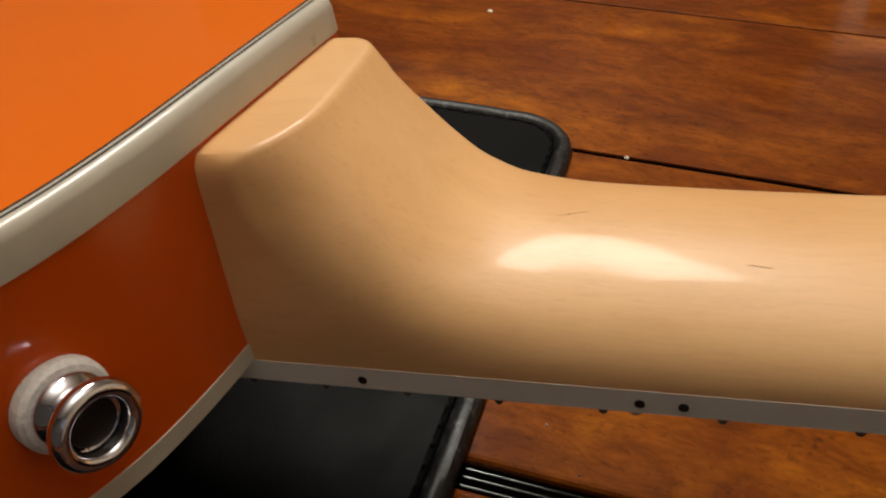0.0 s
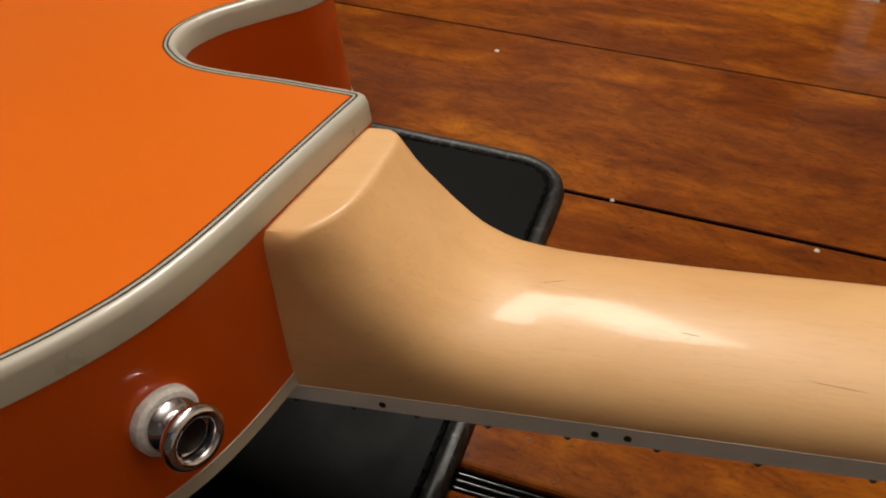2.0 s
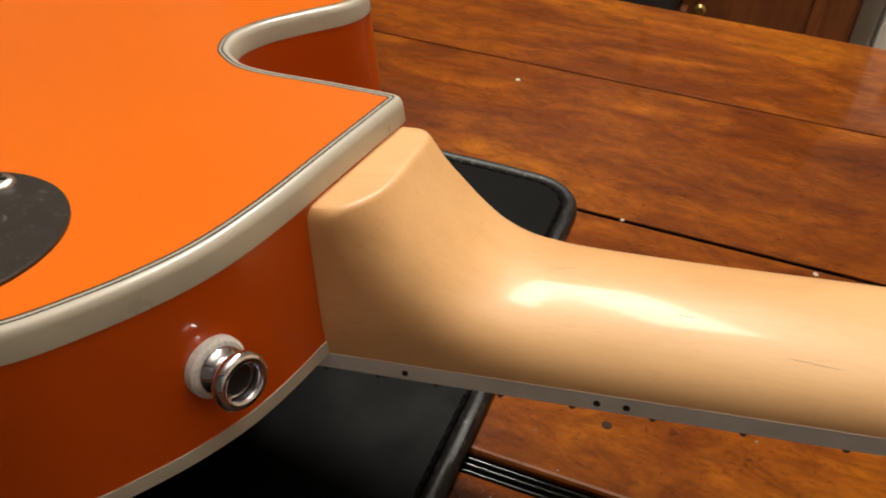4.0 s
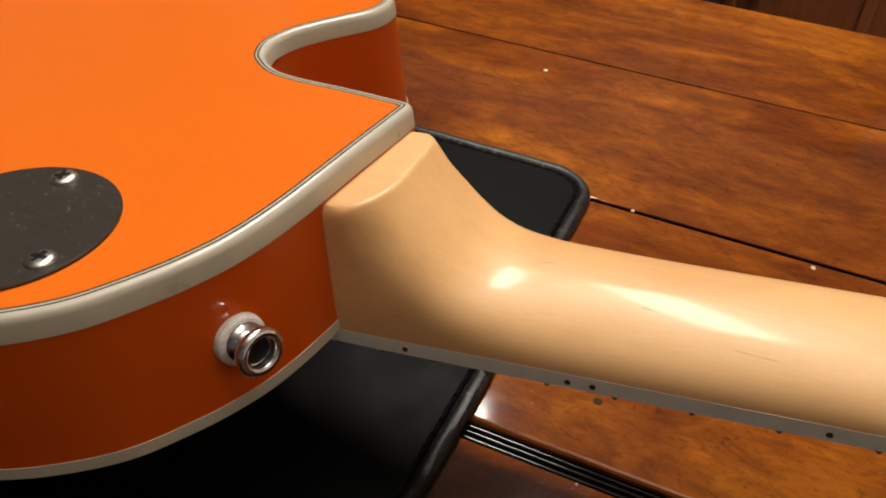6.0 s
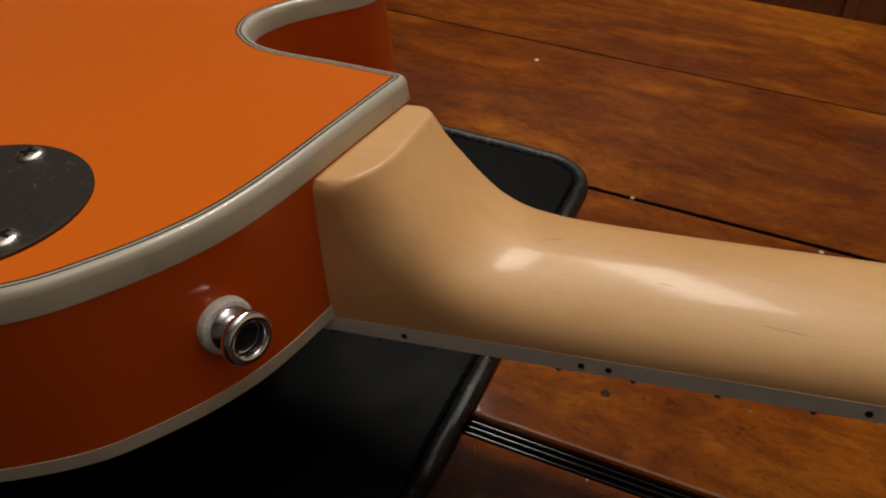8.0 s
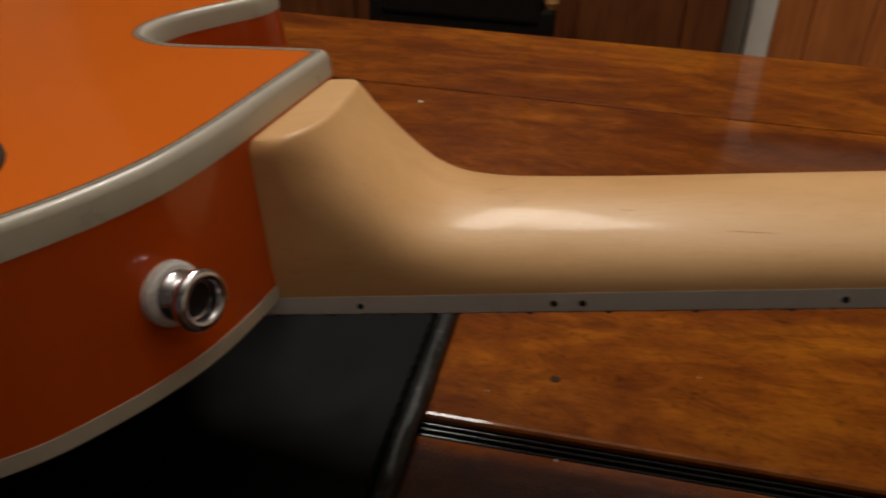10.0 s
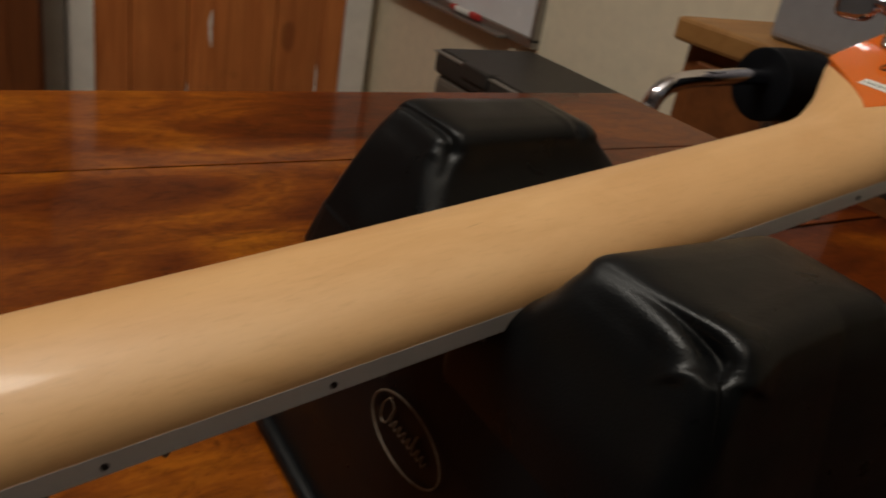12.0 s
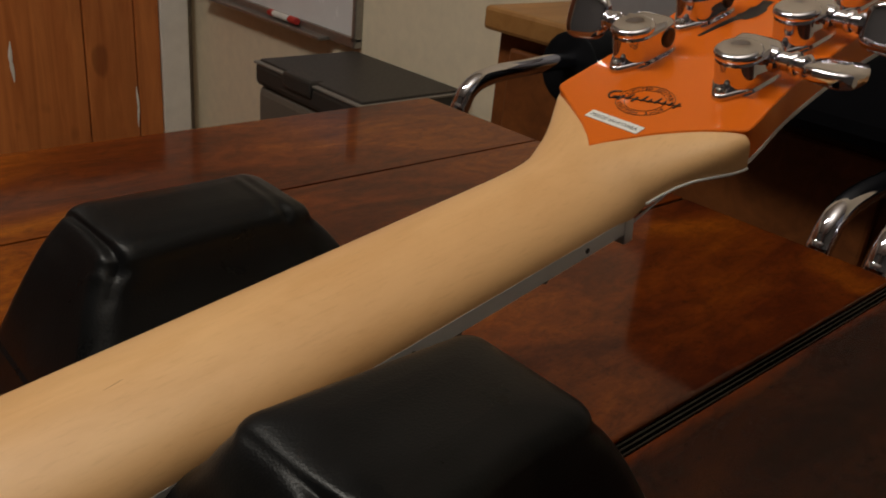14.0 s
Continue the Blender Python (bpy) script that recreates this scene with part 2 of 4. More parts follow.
M_CABINET = pine_wood("cabinet_wood", (0.15, 0.045, 0.012), (0.28, 0.09, 0.022), "y")
M_LEDGE = pine_wood("light_wood_edge", (0.36, 0.16, 0.045), (0.5, 0.25, 0.08), "y")
M_FLOOR = pine_wood("floor_boards", (0.12, 0.06, 0.03), (0.2, 0.11, 0.06), "y")
M_BIN = plain("black_bin_plastic", (0.035, 0.031, 0.028), 0.5, 0, 0, 0.15, 150, 0.15)
M_BINGREY = plain("grey_bin_plastic", (0.13, 0.11, 0.09), 0.5, 0, 0, 0.12, 150, 0.1)
M_BINRIM = plain("pale_grey_plastic", (0.2, 0.18, 0.16), 0.4, 0, 0, 0.1, 100, 0.02)
M_BOARD = plain("whiteboard_surface", (0.80, 0.81, 0.84), 0.25, 0, 0, 0.03, 10, 0)
M_ALU = plain("grey_aluminium", (0.35, 0.33, 0.31), 0.4, 0.8, 0, 0.1, 100, 0)
M_RED = plain("red_plastic", (0.5, 0.035, 0.03), 0.4, 0, 0, 0.05, 50, 0)
M_UPHOL = leather("black_chair_vinyl", (0.004, 0.0045, 0.006), 0.5, 700, 0.12)
M_BRASS = plain("brass", (0.62, 0.43, 0.16), 0.3, 1.0, 0, 0.1, 100, 0)
M_GREYBOX = plain("grey_plastic_panel", (0.27, 0.26, 0.27), 0.45, 0, 0, 0.06, 60, 0.02)
M_SCRATCH = plain("brown_scratch", (0.38, 0.2, 0.085), 0.7, 0, 0, 0.2, 400, 0)
M_SPECK = plain("pale_speck", (0.62, 0.55, 0.47), 0.7, 0, 0, 0.2, 400, 0)


# ---- mesh helpers ----


def mesh_object(name, bm, mat, smooth=38):
    me = bpy.data.meshes.new(name)
    bm.normal_update()
    bm.to_mesh(me)
    bm.free()
    me.materials.append(mat)
    ob = new(name, me)
    if smooth:
        me.polygons.foreach_set("use_smooth", [True] * len(me.polygons))
        me.set_sharp_from_angle(angle=radians(smooth))
        areas = [p.area for p in me.polygons]
        big = 12 * sorted(areas)[len(areas) // 2]
        for p in me.polygons:
            if p.area > big:
                p.use_smooth = False
    return ob


def part(name, bm, mat, parent, label="", m=None, smooth=38):
    ob = mesh_object(name, bm, mat, smooth)
    ob.parent = parent
    if m is not None:
        ob.matrix_basis = m
    return tagged(ob, label)


def thing(name, label, category, m=None, group="", kind=""):
    ob = new(name)
    ob.empty_display_size = 0.02
    if m is not None:
        ob.matrix_basis = m
    return tagged(ob, label, category, group, kind)


def box_bm(x0, x1, y0, y1, z0, z1, bevel=0.0, seg=2, bm=None):
    own = bm is None
    if own:
        bm = bmesh.new()
    b = bmesh.new()
    bmesh.ops.create_cube(b, size=1)
    for v in b.verts:
        v.co = Vector(((x0 + x1) / 2 + v.co.x * (x1 - x0), (y0 + y1) / 2 + v.co.y * (y1 - y0), (z0 + z1) / 2 + v.co.z * (z1 - z0)))
    if bevel:
        bmesh.ops.bevel(b, geom=b.edges[:], offset=bevel, segments=seg, affect="EDGES", profile=0.5)
    merge(bm, b)
    return bm


def merge(bm, other, m=None):
    if m is not None:
        other.transform(m)
    me = bpy.data.meshes.new("join")
    other.to_mesh(me)
    other.free()
    bm.from_mesh(me)
    bpy.data.meshes.remove(me)
    return bm


def cyl_bm(r, h, seg=24, r2=None, bevel=0.0, bm=None, m=None):
    """A cylinder along z, from 0 to h."""
    b = bmesh.new()
    bmesh.ops.create_cone(b, cap_ends=True, segments=seg, radius1=r, radius2=r if r2 is None else r2, depth=h)
    bmesh.ops.translate(b, vec=(0, 0, h / 2), verts=b.verts)
    if bevel:
        ed = [e for e in b.edges if len(e.link_faces) == 2 and any(len(f.verts) > 4 for f in e.link_faces)]
        bmesh.ops.bevel(b, geom=ed, offset=bevel, segments=3, affect="EDGES", profile=0.5)
    if bm is None:
        bm = bmesh.new()
    return merge(bm, b, m)


def lathe_bm(profile, seg=32, bm=None, m=None):
    """A turned shape round z from (radius, height) pairs."""
    b = bmesh.new()
    rings = []
    for r, z in profile:
        rings.append([b.verts.new((r * math.cos(2 * math.pi * k / seg), r * math.sin(2 * math.pi * k / seg), z)) for k in range(seg)])
    for p, q in zip(rings[:-1], rings[1:]):
        for k in range(seg):
            b.faces.new((p[k], p[(k + 1) % seg], q[(k + 1) % seg], q[k]))
    b.faces.new(rings[-1])
    b.faces.new(list(reversed(rings[0])))
    if bm is None:
        bm = bmesh.new()
    return merge(bm, b, m)


def tube_bm(points, radius, seg=10, closed=False, bm=None, radii=None):
    """A round tube along points."""
    pts = [Vector(p) for p in points]
    n = len(pts)
    own = bmesh.new() if bm is None else bm
    rings, side = [], None
    for k, p in enumerate(pts):
        a = pts[k - 1] if (k or closed) else pts[k]
        c = pts[(k + 1) % n] if (k < n - 1 or closed) else pts[k]
        d = (c - a).normalized()
        if side is None:
            side = d.cross(Vector((0, 0, 1)) if abs(d.z) < 0.9 else Vector((1, 0, 0))).normalized()
        side = (side - d * side.dot(d)).normalized()
        up = d.cross(side)
        r = radii[k] if radii else radius
        rings.append([own.verts.new(p + r * (math.cos(2 * math.pi * j / seg) * side + math.sin(2 * math.pi * j / seg) * up)) for j in range(seg)])
    pairs = list(zip(rings[:-1], rings[1:])) + ([(rings[-1], rings[0])] if closed else [])
    for p, q in pairs:
        for j in range(seg):
            own.faces.new((p[j], p[(j + 1) % seg], q[(j + 1) % seg], q[j]))
    if not closed:
        own.faces.new(list(reversed(rings[0])))
        own.faces.new(rings[-1])
    return own


def spline(points, per=8, closed=False):
    """Points along a smooth curve through the given ones."""
    p = [Vector(q) for q in points]
    n = len(p)
    out = []
    for k in range(n if closed else n - 1):
        a = p[(k - 1) % n] if (closed or k) else p[0]
        b, c = p[k], p[(k + 1) % n]
        d = p[(k + 2) % n] if (closed or k + 2 < n) else p[n - 1]
        for j in range(per):
            t = j / per
            out.append(0.5 * ((2 * b) + (c - a) * t + (2 * a - 5 * b + 4 * c - d) * t * t + (3 * b - a - 3 * c + d) * t ** 3))
    if not closed:
        out.append(p[-1])
    return out


def inset(loop, d):
    """A closed counter-clockwise 2D loop moved inwards by d."""
    n, out = len(loop), []
    for k in range(n):
        a, b, c = loop[k - 1], loop[k], loop[(k + 1) % n]
        u, v = (b - a).normalized(), (c - b).normalized()
        nu, nv = Vector((-u.y, u.x)), Vector((-v.y, v.x))
        w = nu + nv
        w = w / max(0.35, w.dot(nu) if w.length else 1) if w.length > 1e-6 else nu
        out.append(b + w * d)
    return out


def bands_bm(loops, cap_first=False, cap_last=False):
    """Strips between closed loops of 3D points."""
    bm = bmesh.new()
    rings = [[bm.verts.new(p) for p in lp] for lp in loops]
    for p, q in zip(rings[:-1], rings[1:]):
        n = len(p)
        for k in range(n):
            bm.faces.new((p[k], p[(k + 1) % n], q[(k + 1) % n], q[k]))
    for ring, wanted, up in ((rings[0], cap_first, -1), (rings[-1], cap_last, 1)):
        if wanted:
            n = len(ring)
            area = sum(ring[k].co.x * ring[(k + 1) % n].co.y - ring[(k + 1) % n].co.x * ring[k].co.y for k in range(n))
            bm.faces.new(ring if area * up > 0 else list(reversed(ring)))
    return bm


def word_bm(text, height, m, depth=0.00015):
    """Raised lettering in the built-in font, its foot at the origin of m."""
    cu = bpy.data.curves.new("word", "FONT")
    cu.body, cu.size, cu.extrude, cu.align_x, cu.resolution_u = text, height, depth, "CENTER", 3
    ob = new("word", cu)
    me = bpy.data.meshes.new_from_object(ob.evaluated_get(bpy.context.evaluated_depsgraph_get()))
    bpy.data.objects.remove(ob)
    bpy.data.curves.remove(cu)
    bm = bmesh.new()
    bm.from_mesh(me)
    bpy.data.meshes.remove(me)
    bm.transform(m)
    return bm


# ---- the room ----
def setting(name, bm, mat, label, category, parent=None):
    ob = mesh_object(name, bm, mat)
    if parent:
        ob.parent = parent
        return tagged(ob, label)
    return tagged(ob, label, category, kind="structure")


setting("floor", box_bm(-2.1, 1.4, -1.7, 2.35, -0.79, -0.75), M_FLOOR, "brown wooden floor boards under the table", "floor")
setting("ceiling", box_bm(-2.1, 1.4, -1.7, 2.35, 1.65, 1.7), M_CEIL, "plain white painted ceiling", "ceiling")
setting("wall_north", box_bm(-2.1, 1.4, 2.25, 2.35, -0.75, 1.65), M_GREYTRIM, "grey plaster wall behind cupboard and door", "wall")
setting("wall_east", box_bm(1.30, 1.4, -1.7, 2.25, -0.75, 1.65), M_BEIGE, "beige painted wall carrying a whiteboard", "wall")
setting("wall_south", box_bm(-2.1, 1.4, -1.8, -1.7, -0.75, 1.65), M_SOUTH, "grey painted wall of the room", "wall")
setting("wall_west", box_bm(-2.2, -2.1, -1.7, 2.25, -0.75, 1.65), M_SOUTH, "grey painted wall of the room", "wall")


def pine_door():
    d = thing("door_1", "old stained pine plank door in a white frame", "door", kind="structure")
    edges = (0.475, 0.565, 0.715, 0.965, 1.105, 1.178)
    for a, b in zip(edges[:-1], edges[1:]):
        part("plank", box_bm(-(b - a) / 2 + 0.0015, (b - a) / 2 - 0.0015, -0.02, 0.02, -0.69, 0.69, 0.004), M_PINE, d, m=pose((a + b) / 2, 2.215, -0.03))
    part("frame", box_bm(0.415, 0.475, 2.19, 2.25, -0.75, 0.7, 0.004), M_WHITE, d, "white painted door frame")
    for x, z0, z1, w in ((0.778, -0.40, -0.295, 0.0055), (1.1005, -0.56, -0.44, 0.004), (0.7165, -0.62, -0.5, 0.003)):
        streak = [(x + 0.0015 * math.sin(60 * z), 2.1945, z) for z in np.linspace(z0, z1, 9)]
        part("paint_streak", tube_bm(streak, w, 8, radii=[w * f for f in (0.25, 0.6, 0.8, 1.0, 0.7, 1.0, 0.9, 0.5, 0.2)]), M_WHITE, d, "rubbed remains of white paint")
    part("frame", box_bm(1.178, 1.262, 2.19, 2.25, -0.75, 0.7, 0.004), M_WHITE, d, "white painted door frame")
    part("frame", box_bm(0.415, 1.262, 2.19, 2.25, 0.7, 0.77, 0.004), M_WHITE, d, "white painted door frame")
    part("moulding", box_bm(0.352, 0.412, 2.215, 2.25, -0.75, 0.77, 0.008), M_GREYTRIM, d, "grey moulding beside the frame")


pine_door()


def cupboard():
    c = thing("pine_cupboard", "dark stained pine cupboard with panelled doors", "cupboard")
    part("body", box_bm(-1.55, 0.34, 2.06, 2.24, -0.75, 0.9, 0.004), M_CUPBOARD, c)
    for k, (a, b) in enumerate(((-0.14, 0.33), (-0.62, -0.15), (-1.1, -0.63))):
        w = (b - a) / 2
        door = part("door", box_bm(-w, w, -0.012, 0.012, -0.7, 0.8, 0.004), M_CUPBOARD, c, m=pose((a + b) / 2, 2.045, 0))
        part("panel", box_bm(-w + 0.1, w - 0.1, -0.022, -0.008, -0.6, 0.7, 0.011), M_CUPBOARD, door)
        part("stile", box_bm(-w + 0.004, -w + 0.07, -0.018, -0.008, -0.69, 0.79, 0.004), M_CUPBOARD, door)
        part("stile", box_bm(w - 0.07, w - 0.004, -0.018, -0.008, -0.69, 0.79, 0.004), M_CUPBOARD, door)
        part("knob", lathe_bm([(0.006, 0), (0.006, 0.014), (0.013, 0.018), (0.015, 0.026), (0.009, 0.032)], 20, m=pose(0.16 if k else -0.118, -0.018, -0.48, 90)), M_BRASS, door, "tarnished brass knob")
    return c


cupboard()


def dark_chair():
    c = thing("upholstered_chair", "dark upholstered chair standing before the cupboard", "chair", pose(-0.277, 1.7, 0))
    part("backrest", box_bm(-0.182, 0.182, -0.035, 0.03, -0.30, 0.10, 0.016, 4), M_DARK, c)
    part("back_rail", box_bm(-0.209, 0.209, -0.03, 0.02, -0.345, -0.262, 0.010, 3), M_DARK, c)
    part("seat", box_bm(-0.225, 0.225, -0.43, 0.04, -0.40, -0.335, 0.025, 4), M_DARK, c)
    for x in (-0.198, 0.198):
        part("post", lathe_bm([(0.013, -0.262), (0.015, -0.255), (0.017, -0.248), (0.013, -0.240), (0.011, -0.22), (0.012, 0.06), (0.016, 0.09), (0.006, 0.11)], 20, m=pose(x, -0.002, 0)), M_LEDGE, c, "pale turned wooden post")
    for x in (-0.22, 0.22):
        for y in (-0.4, 0.0):
            part("leg", box_bm(x - 0.02, x + 0.02, y - 0.02, y + 0.02, -0.75, -0.38, 0.004), M_CUPBOARD, c)
    return c


dark_chair()


def whiteboard():
    w = thing("whiteboard", "whiteboard with an aluminium frame hung on the beige wall", "whiteboard", pose(1.30, 1.41, -0.168))
    part("panel", box_bm(-0.014, -0.004, 0.012, 0.8, 0.012, 0.6), M_BOARD, w)
    part("frame", box_bm(-0.022, 0, 0.0, 0.014, 0, 0.62, 0.003), M_ALU, w)
    part("frame", box_bm(-0.022, 0, 0.8, 0.814, 0, 0.62, 0.003), M_ALU, w)
    part("frame", box_bm(-0.022, 0, 0.0, 0.814, -0.012, 0.012, 0.003), M_ALU, w)
    part("tray", box_bm(-0.05, -0.02, 0.1, 0.7, -0.012, -0.004, 0.002), M_ALU, w)
    p = thing("marker_pen", "white marker pen with a red cap on the whiteboard tray", "pen", pose(1.268, 1.69, -0.160))
    part("barrel", cyl_bm(0.008, 0.075, 16, bevel=0.002, m=pose(0, -0.03, 0, -90)), M_STICKER, p)
    part("cap", cyl_bm(0.0088, 0.034, 16, bevel=0.002, m=pose(0, -0.062, 0, -90)), M_RED, p, "red cap")
    part("plug", cyl_bm(0.0085, 0.02, 16, bevel=0.002, m=pose(0, 0.045, 0, -90)), M_RED, p, "red end plug")


whiteboard()


def storage_bin():
    b = thing("storage_bin", "black plastic storage bin with a grey rim and hinged lid", "bin", pose(1.152, 1.235, -0.181))
    part("body", box_bm(-0.124, 0.124, -0.185, 0.168, -0.569, -0.05, 0.02, 3), M_BINGREY, b, "grey plastic body")
    part("lid", box_bm(-0.128, 0.128, -0.195, 0.170, -0.052, -0.004, 0.012, 3), M_BIN, b, "black lid")
    part("rim", box_bm(-0.129, 0.129, -0.196, 0.171, -0.0085, -0.0035, 0.002), M_BINRIM, b, "pale grey edge of the lid")
    part("panel", box_bm(-0.118, 0.122, -0.188, 0.164, -0.006, 0.001, 0.003), M_BIN, b)
    part("latch", box_bm(-0.1335, -0.1, -0.045, 0.055, -0.03, 0.0035, 0.006), M_BIN, b, "black latch grip")


storage_bin()


def low_cabinet():
    c = thing("low_cabinet", "reddish wooden cabinet with a pale ledge by the wall", "cabinet", pose(1.06, 0.78, 0))
    part("body", box_bm(0.02, 0.238, -1.2, -0.005, -0.75, 0.0, 0.004), M_CABINET, c)
    part("top", box_bm(-0.01, 0.238, -1.21, 0.004, 0.0, 0.035, 0.006), M_LEDGE, c, "pale wooden top with a thick edge")
    for k in range(3):
        part("drawer_front", box_bm(0.006, 0.02, -0.6 , -0.04, -0.2 - 0.22 * k, -0.02 - 0.22 * k, 0.005), M_CABINET, c)
        part("drawer_front", box_bm(0.006, 0.02, -1.17, -0.62, -0.2 - 0.22 * k, -0.02 - 0.22 * k, 0.005), M_CABINET, c)
    part("pull", box_bm(-0.012, 0.008, -0.262, -0.222, -0.085, -0.06, 0.005, 3), M_BRASS, c, "worn brass drawer pull")
    g = thing("grey_case", "grey plastic equipment case standing on the cabinet", "case", pose(1.1, 0.5, 0.035))
    part("body", box_bm(0.0, 0.18, -0.3, 0.16, 0.0, 0.2, 0.01, 3), M_GREYBOX, g)
    part("lid", box_bm(-0.004, 0.184, -0.304, 0.164, 0.2, 0.225, 0.008, 3), M_GREYBOX, g)


low_cabinet()


# ---- the table ----
def table():
    t = thing("dining_table", "dark glossy stained wooden dining table with planked top", "table")
    x0, x1 = -1.0, 0.712
    rows = ((-0.5, -0.2965), (-0.2945, -0.1305), (-0.1285, 0.0315), (0.0405, 0.2017), (0.2037, 0.3588), (0.3608, 0.512))
    for a, b in rows:
        w = (b - a) / 2
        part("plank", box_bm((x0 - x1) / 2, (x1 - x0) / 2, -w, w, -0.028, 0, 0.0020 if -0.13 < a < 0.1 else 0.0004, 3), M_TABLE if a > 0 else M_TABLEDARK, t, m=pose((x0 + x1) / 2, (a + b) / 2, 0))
    part("joint_strip", box_bm(x0, x1, 0.0315, 0.0405, -0.02, -0.0025), M_RUBBER, t, "black strip in the leaf joint")
    for y in (0.0334, 0.0362, 0.0388):
        part("bead", tube_bm([(x0, y, -0.0025), (x1, y, -0.0025)], 0.0007, 12), M_BEAD, t, "glossy black bead in the joint")
    for y in (-0.2955, -0.1295, 0.2027, 0.3598):
        part("seam_filler", box_bm(x0, x1, y - 0.0018, y + 0.0018, -0.02, -0.0010), M_RUBBER, t)
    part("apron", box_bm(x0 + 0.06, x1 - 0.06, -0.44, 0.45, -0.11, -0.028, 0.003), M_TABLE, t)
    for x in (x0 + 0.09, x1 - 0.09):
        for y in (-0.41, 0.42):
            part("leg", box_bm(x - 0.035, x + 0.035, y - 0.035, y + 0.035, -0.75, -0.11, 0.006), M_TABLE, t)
    part("worn_spot", lathe_bm([(0.0019, 0), (0.0017, 0.00012), (0.0004, 0.00014)], 11, m=pose(0.0495, 0.0701, 0.0)), M_STAIN, t, "small dark worn spot")
    for x, y, r in ((-0.0599, 0.3313, 0.0016), (0.0301, 0.2022, 0.0011), (0.118, 0.1975, 0.0012), (0.0271, 0.0574, 0.0004), (0.0533, 0.0296, 0.0005), (0.0385, 0.0436, 0.0003), (0.0993, 0.0836, 0.0004)):
        s = thing("dust_speck", "pale speck of lint on the table top", "speck", pose(x, y, 0), group="specks on the table")
        part("fluff", lathe_bm([(r, 0), (r * 0.8, 0.0005), (r * 0.3, 0.0008)], 9), M_SPECK, s)
    return t


table()


# ---- the mat ----
def rounded(x0, x1, y0, y1, r, per=8):
    out = []
    for cx, cy, a in ((x1 - r, y1 - r, 0), (x0 + r, y1 - r, 90), (x0 + r, y0 + r, 180), (x1 - r, y0 + r, 270)):
        for k in range(per + 1):
            t = radians(a + 90 * k / per)
            out.append(Vector((cx + r * math.cos(t), cy + r * math.sin(t))))
    return out


def dense(loop, step):
    out = []
    n = len(loop)
    for k in range(n):
        a, b = loop[k], loop[(k + 1) % n]
        c = max(1, int((b - a).length / step))
        out += [a.lerp(b, j / c) for j in range(c)]
    return out


def stitches_bm(points, radius, length):
    """Short thread stitches lying along a line of points."""
    bm = bmesh.new()
    for a, b in zip(points[:-1:2], points[1::2]):
        d = (b - a).normalized() * length / 2
        c = (a + b) / 2
        tube_bm([c - d, c - d * 0.6 + Vector((0, 0, radius)), c + d * 0.6 + Vector((0, 0, radius)), c + d], radius, 5, bm=bm, radii=[radius * 0.4, radius, radius, radius * 0.4])
    return bm


def lift(loop, z):
    return [Vector((p.x, p.y, z)) for p in loop]


def mat():
    t = thing("work_mat", "black leather work mat with stitched rolled edge on the table", "mat")
    loop = dense(rounded(-0.62, 0.0092, -0.26, 0.2192, 0.026), 0.02)
    roll = ((0.0008, 0.0), (0.0, 0.0018), (0.0006, 0.0040), (0.0020, 0.0055), (0.0042, 0.0058), (0.0060, 0.0051), (0.0070, 0.0040), (0.0074, 0.0030))
    loop = dense(loop, 0.006)
    edge = bands_bm([lift(inset(loop, d), z) for d, z in roll])
    for v in edge.verts:
        v.co.z *= 1 + 0.02 * math.sin(150 * (v.co.x + v.co.y)) + 0.015 * math.sin(370 * (v.co.x - 0.7 * v.co.y))
    pad = bands_bm([lift(inset(loop, d), z) for d, z in ((0.0072, 0.0026), (0.0078, 0.0039), (0.0092, 0.0045))], False, True)
    part("pad", pad, M_MATLEATHER, t)
    part("rolled_edge", edge, M_MATEDGE, t, "scuffed rolled leather edge")
    line = dense(inset(loop, 0.0086), 0.0024)
    part("stitching", stitches_bm(lift(line, 0.0044), 0.0005, 0.0028), M_THREAD, t, "black thread stitches")
    c = thing("body_cushion", "black leather cushion under the guitar body on the mat", "cushion")
    part("cover", box_bm(-0.36, -0.12, -0.05, 0.10, 0.004, 0.034, 0.01, 4), M_MATLEATHER, c)


mat()


# ---- the neck cradle ----
def ring_fixed(x0, x1, y0, y1, r, corner=9, side=46):
    """A rounded rectangle with the same number of points whatever its size."""
    out = []
    mids = ((x1 - r, y1 - r, 0), (x0 + r, y1 - r, 90), (x0 + r, y0 + r, 180), (x1 - r, y0 + r, 270))
    for k, (cx, cy, a) in enumerate(mids):
        arc = [Vector((cx + r * math.cos(radians(a + 90 * j / corner)), cy + r * math.sin(radians(a + 90 * j / corner)))) for j in range(corner + 1)]
        nx, ny, na = mids[(k + 1) % 4]
        start = Vector((nx + r * math.cos(radians(na)), ny + r * math.sin(radians(na))))
        out += arc + [arc[-1].lerp(start, j / side) for j in range(1, side)]
    return out


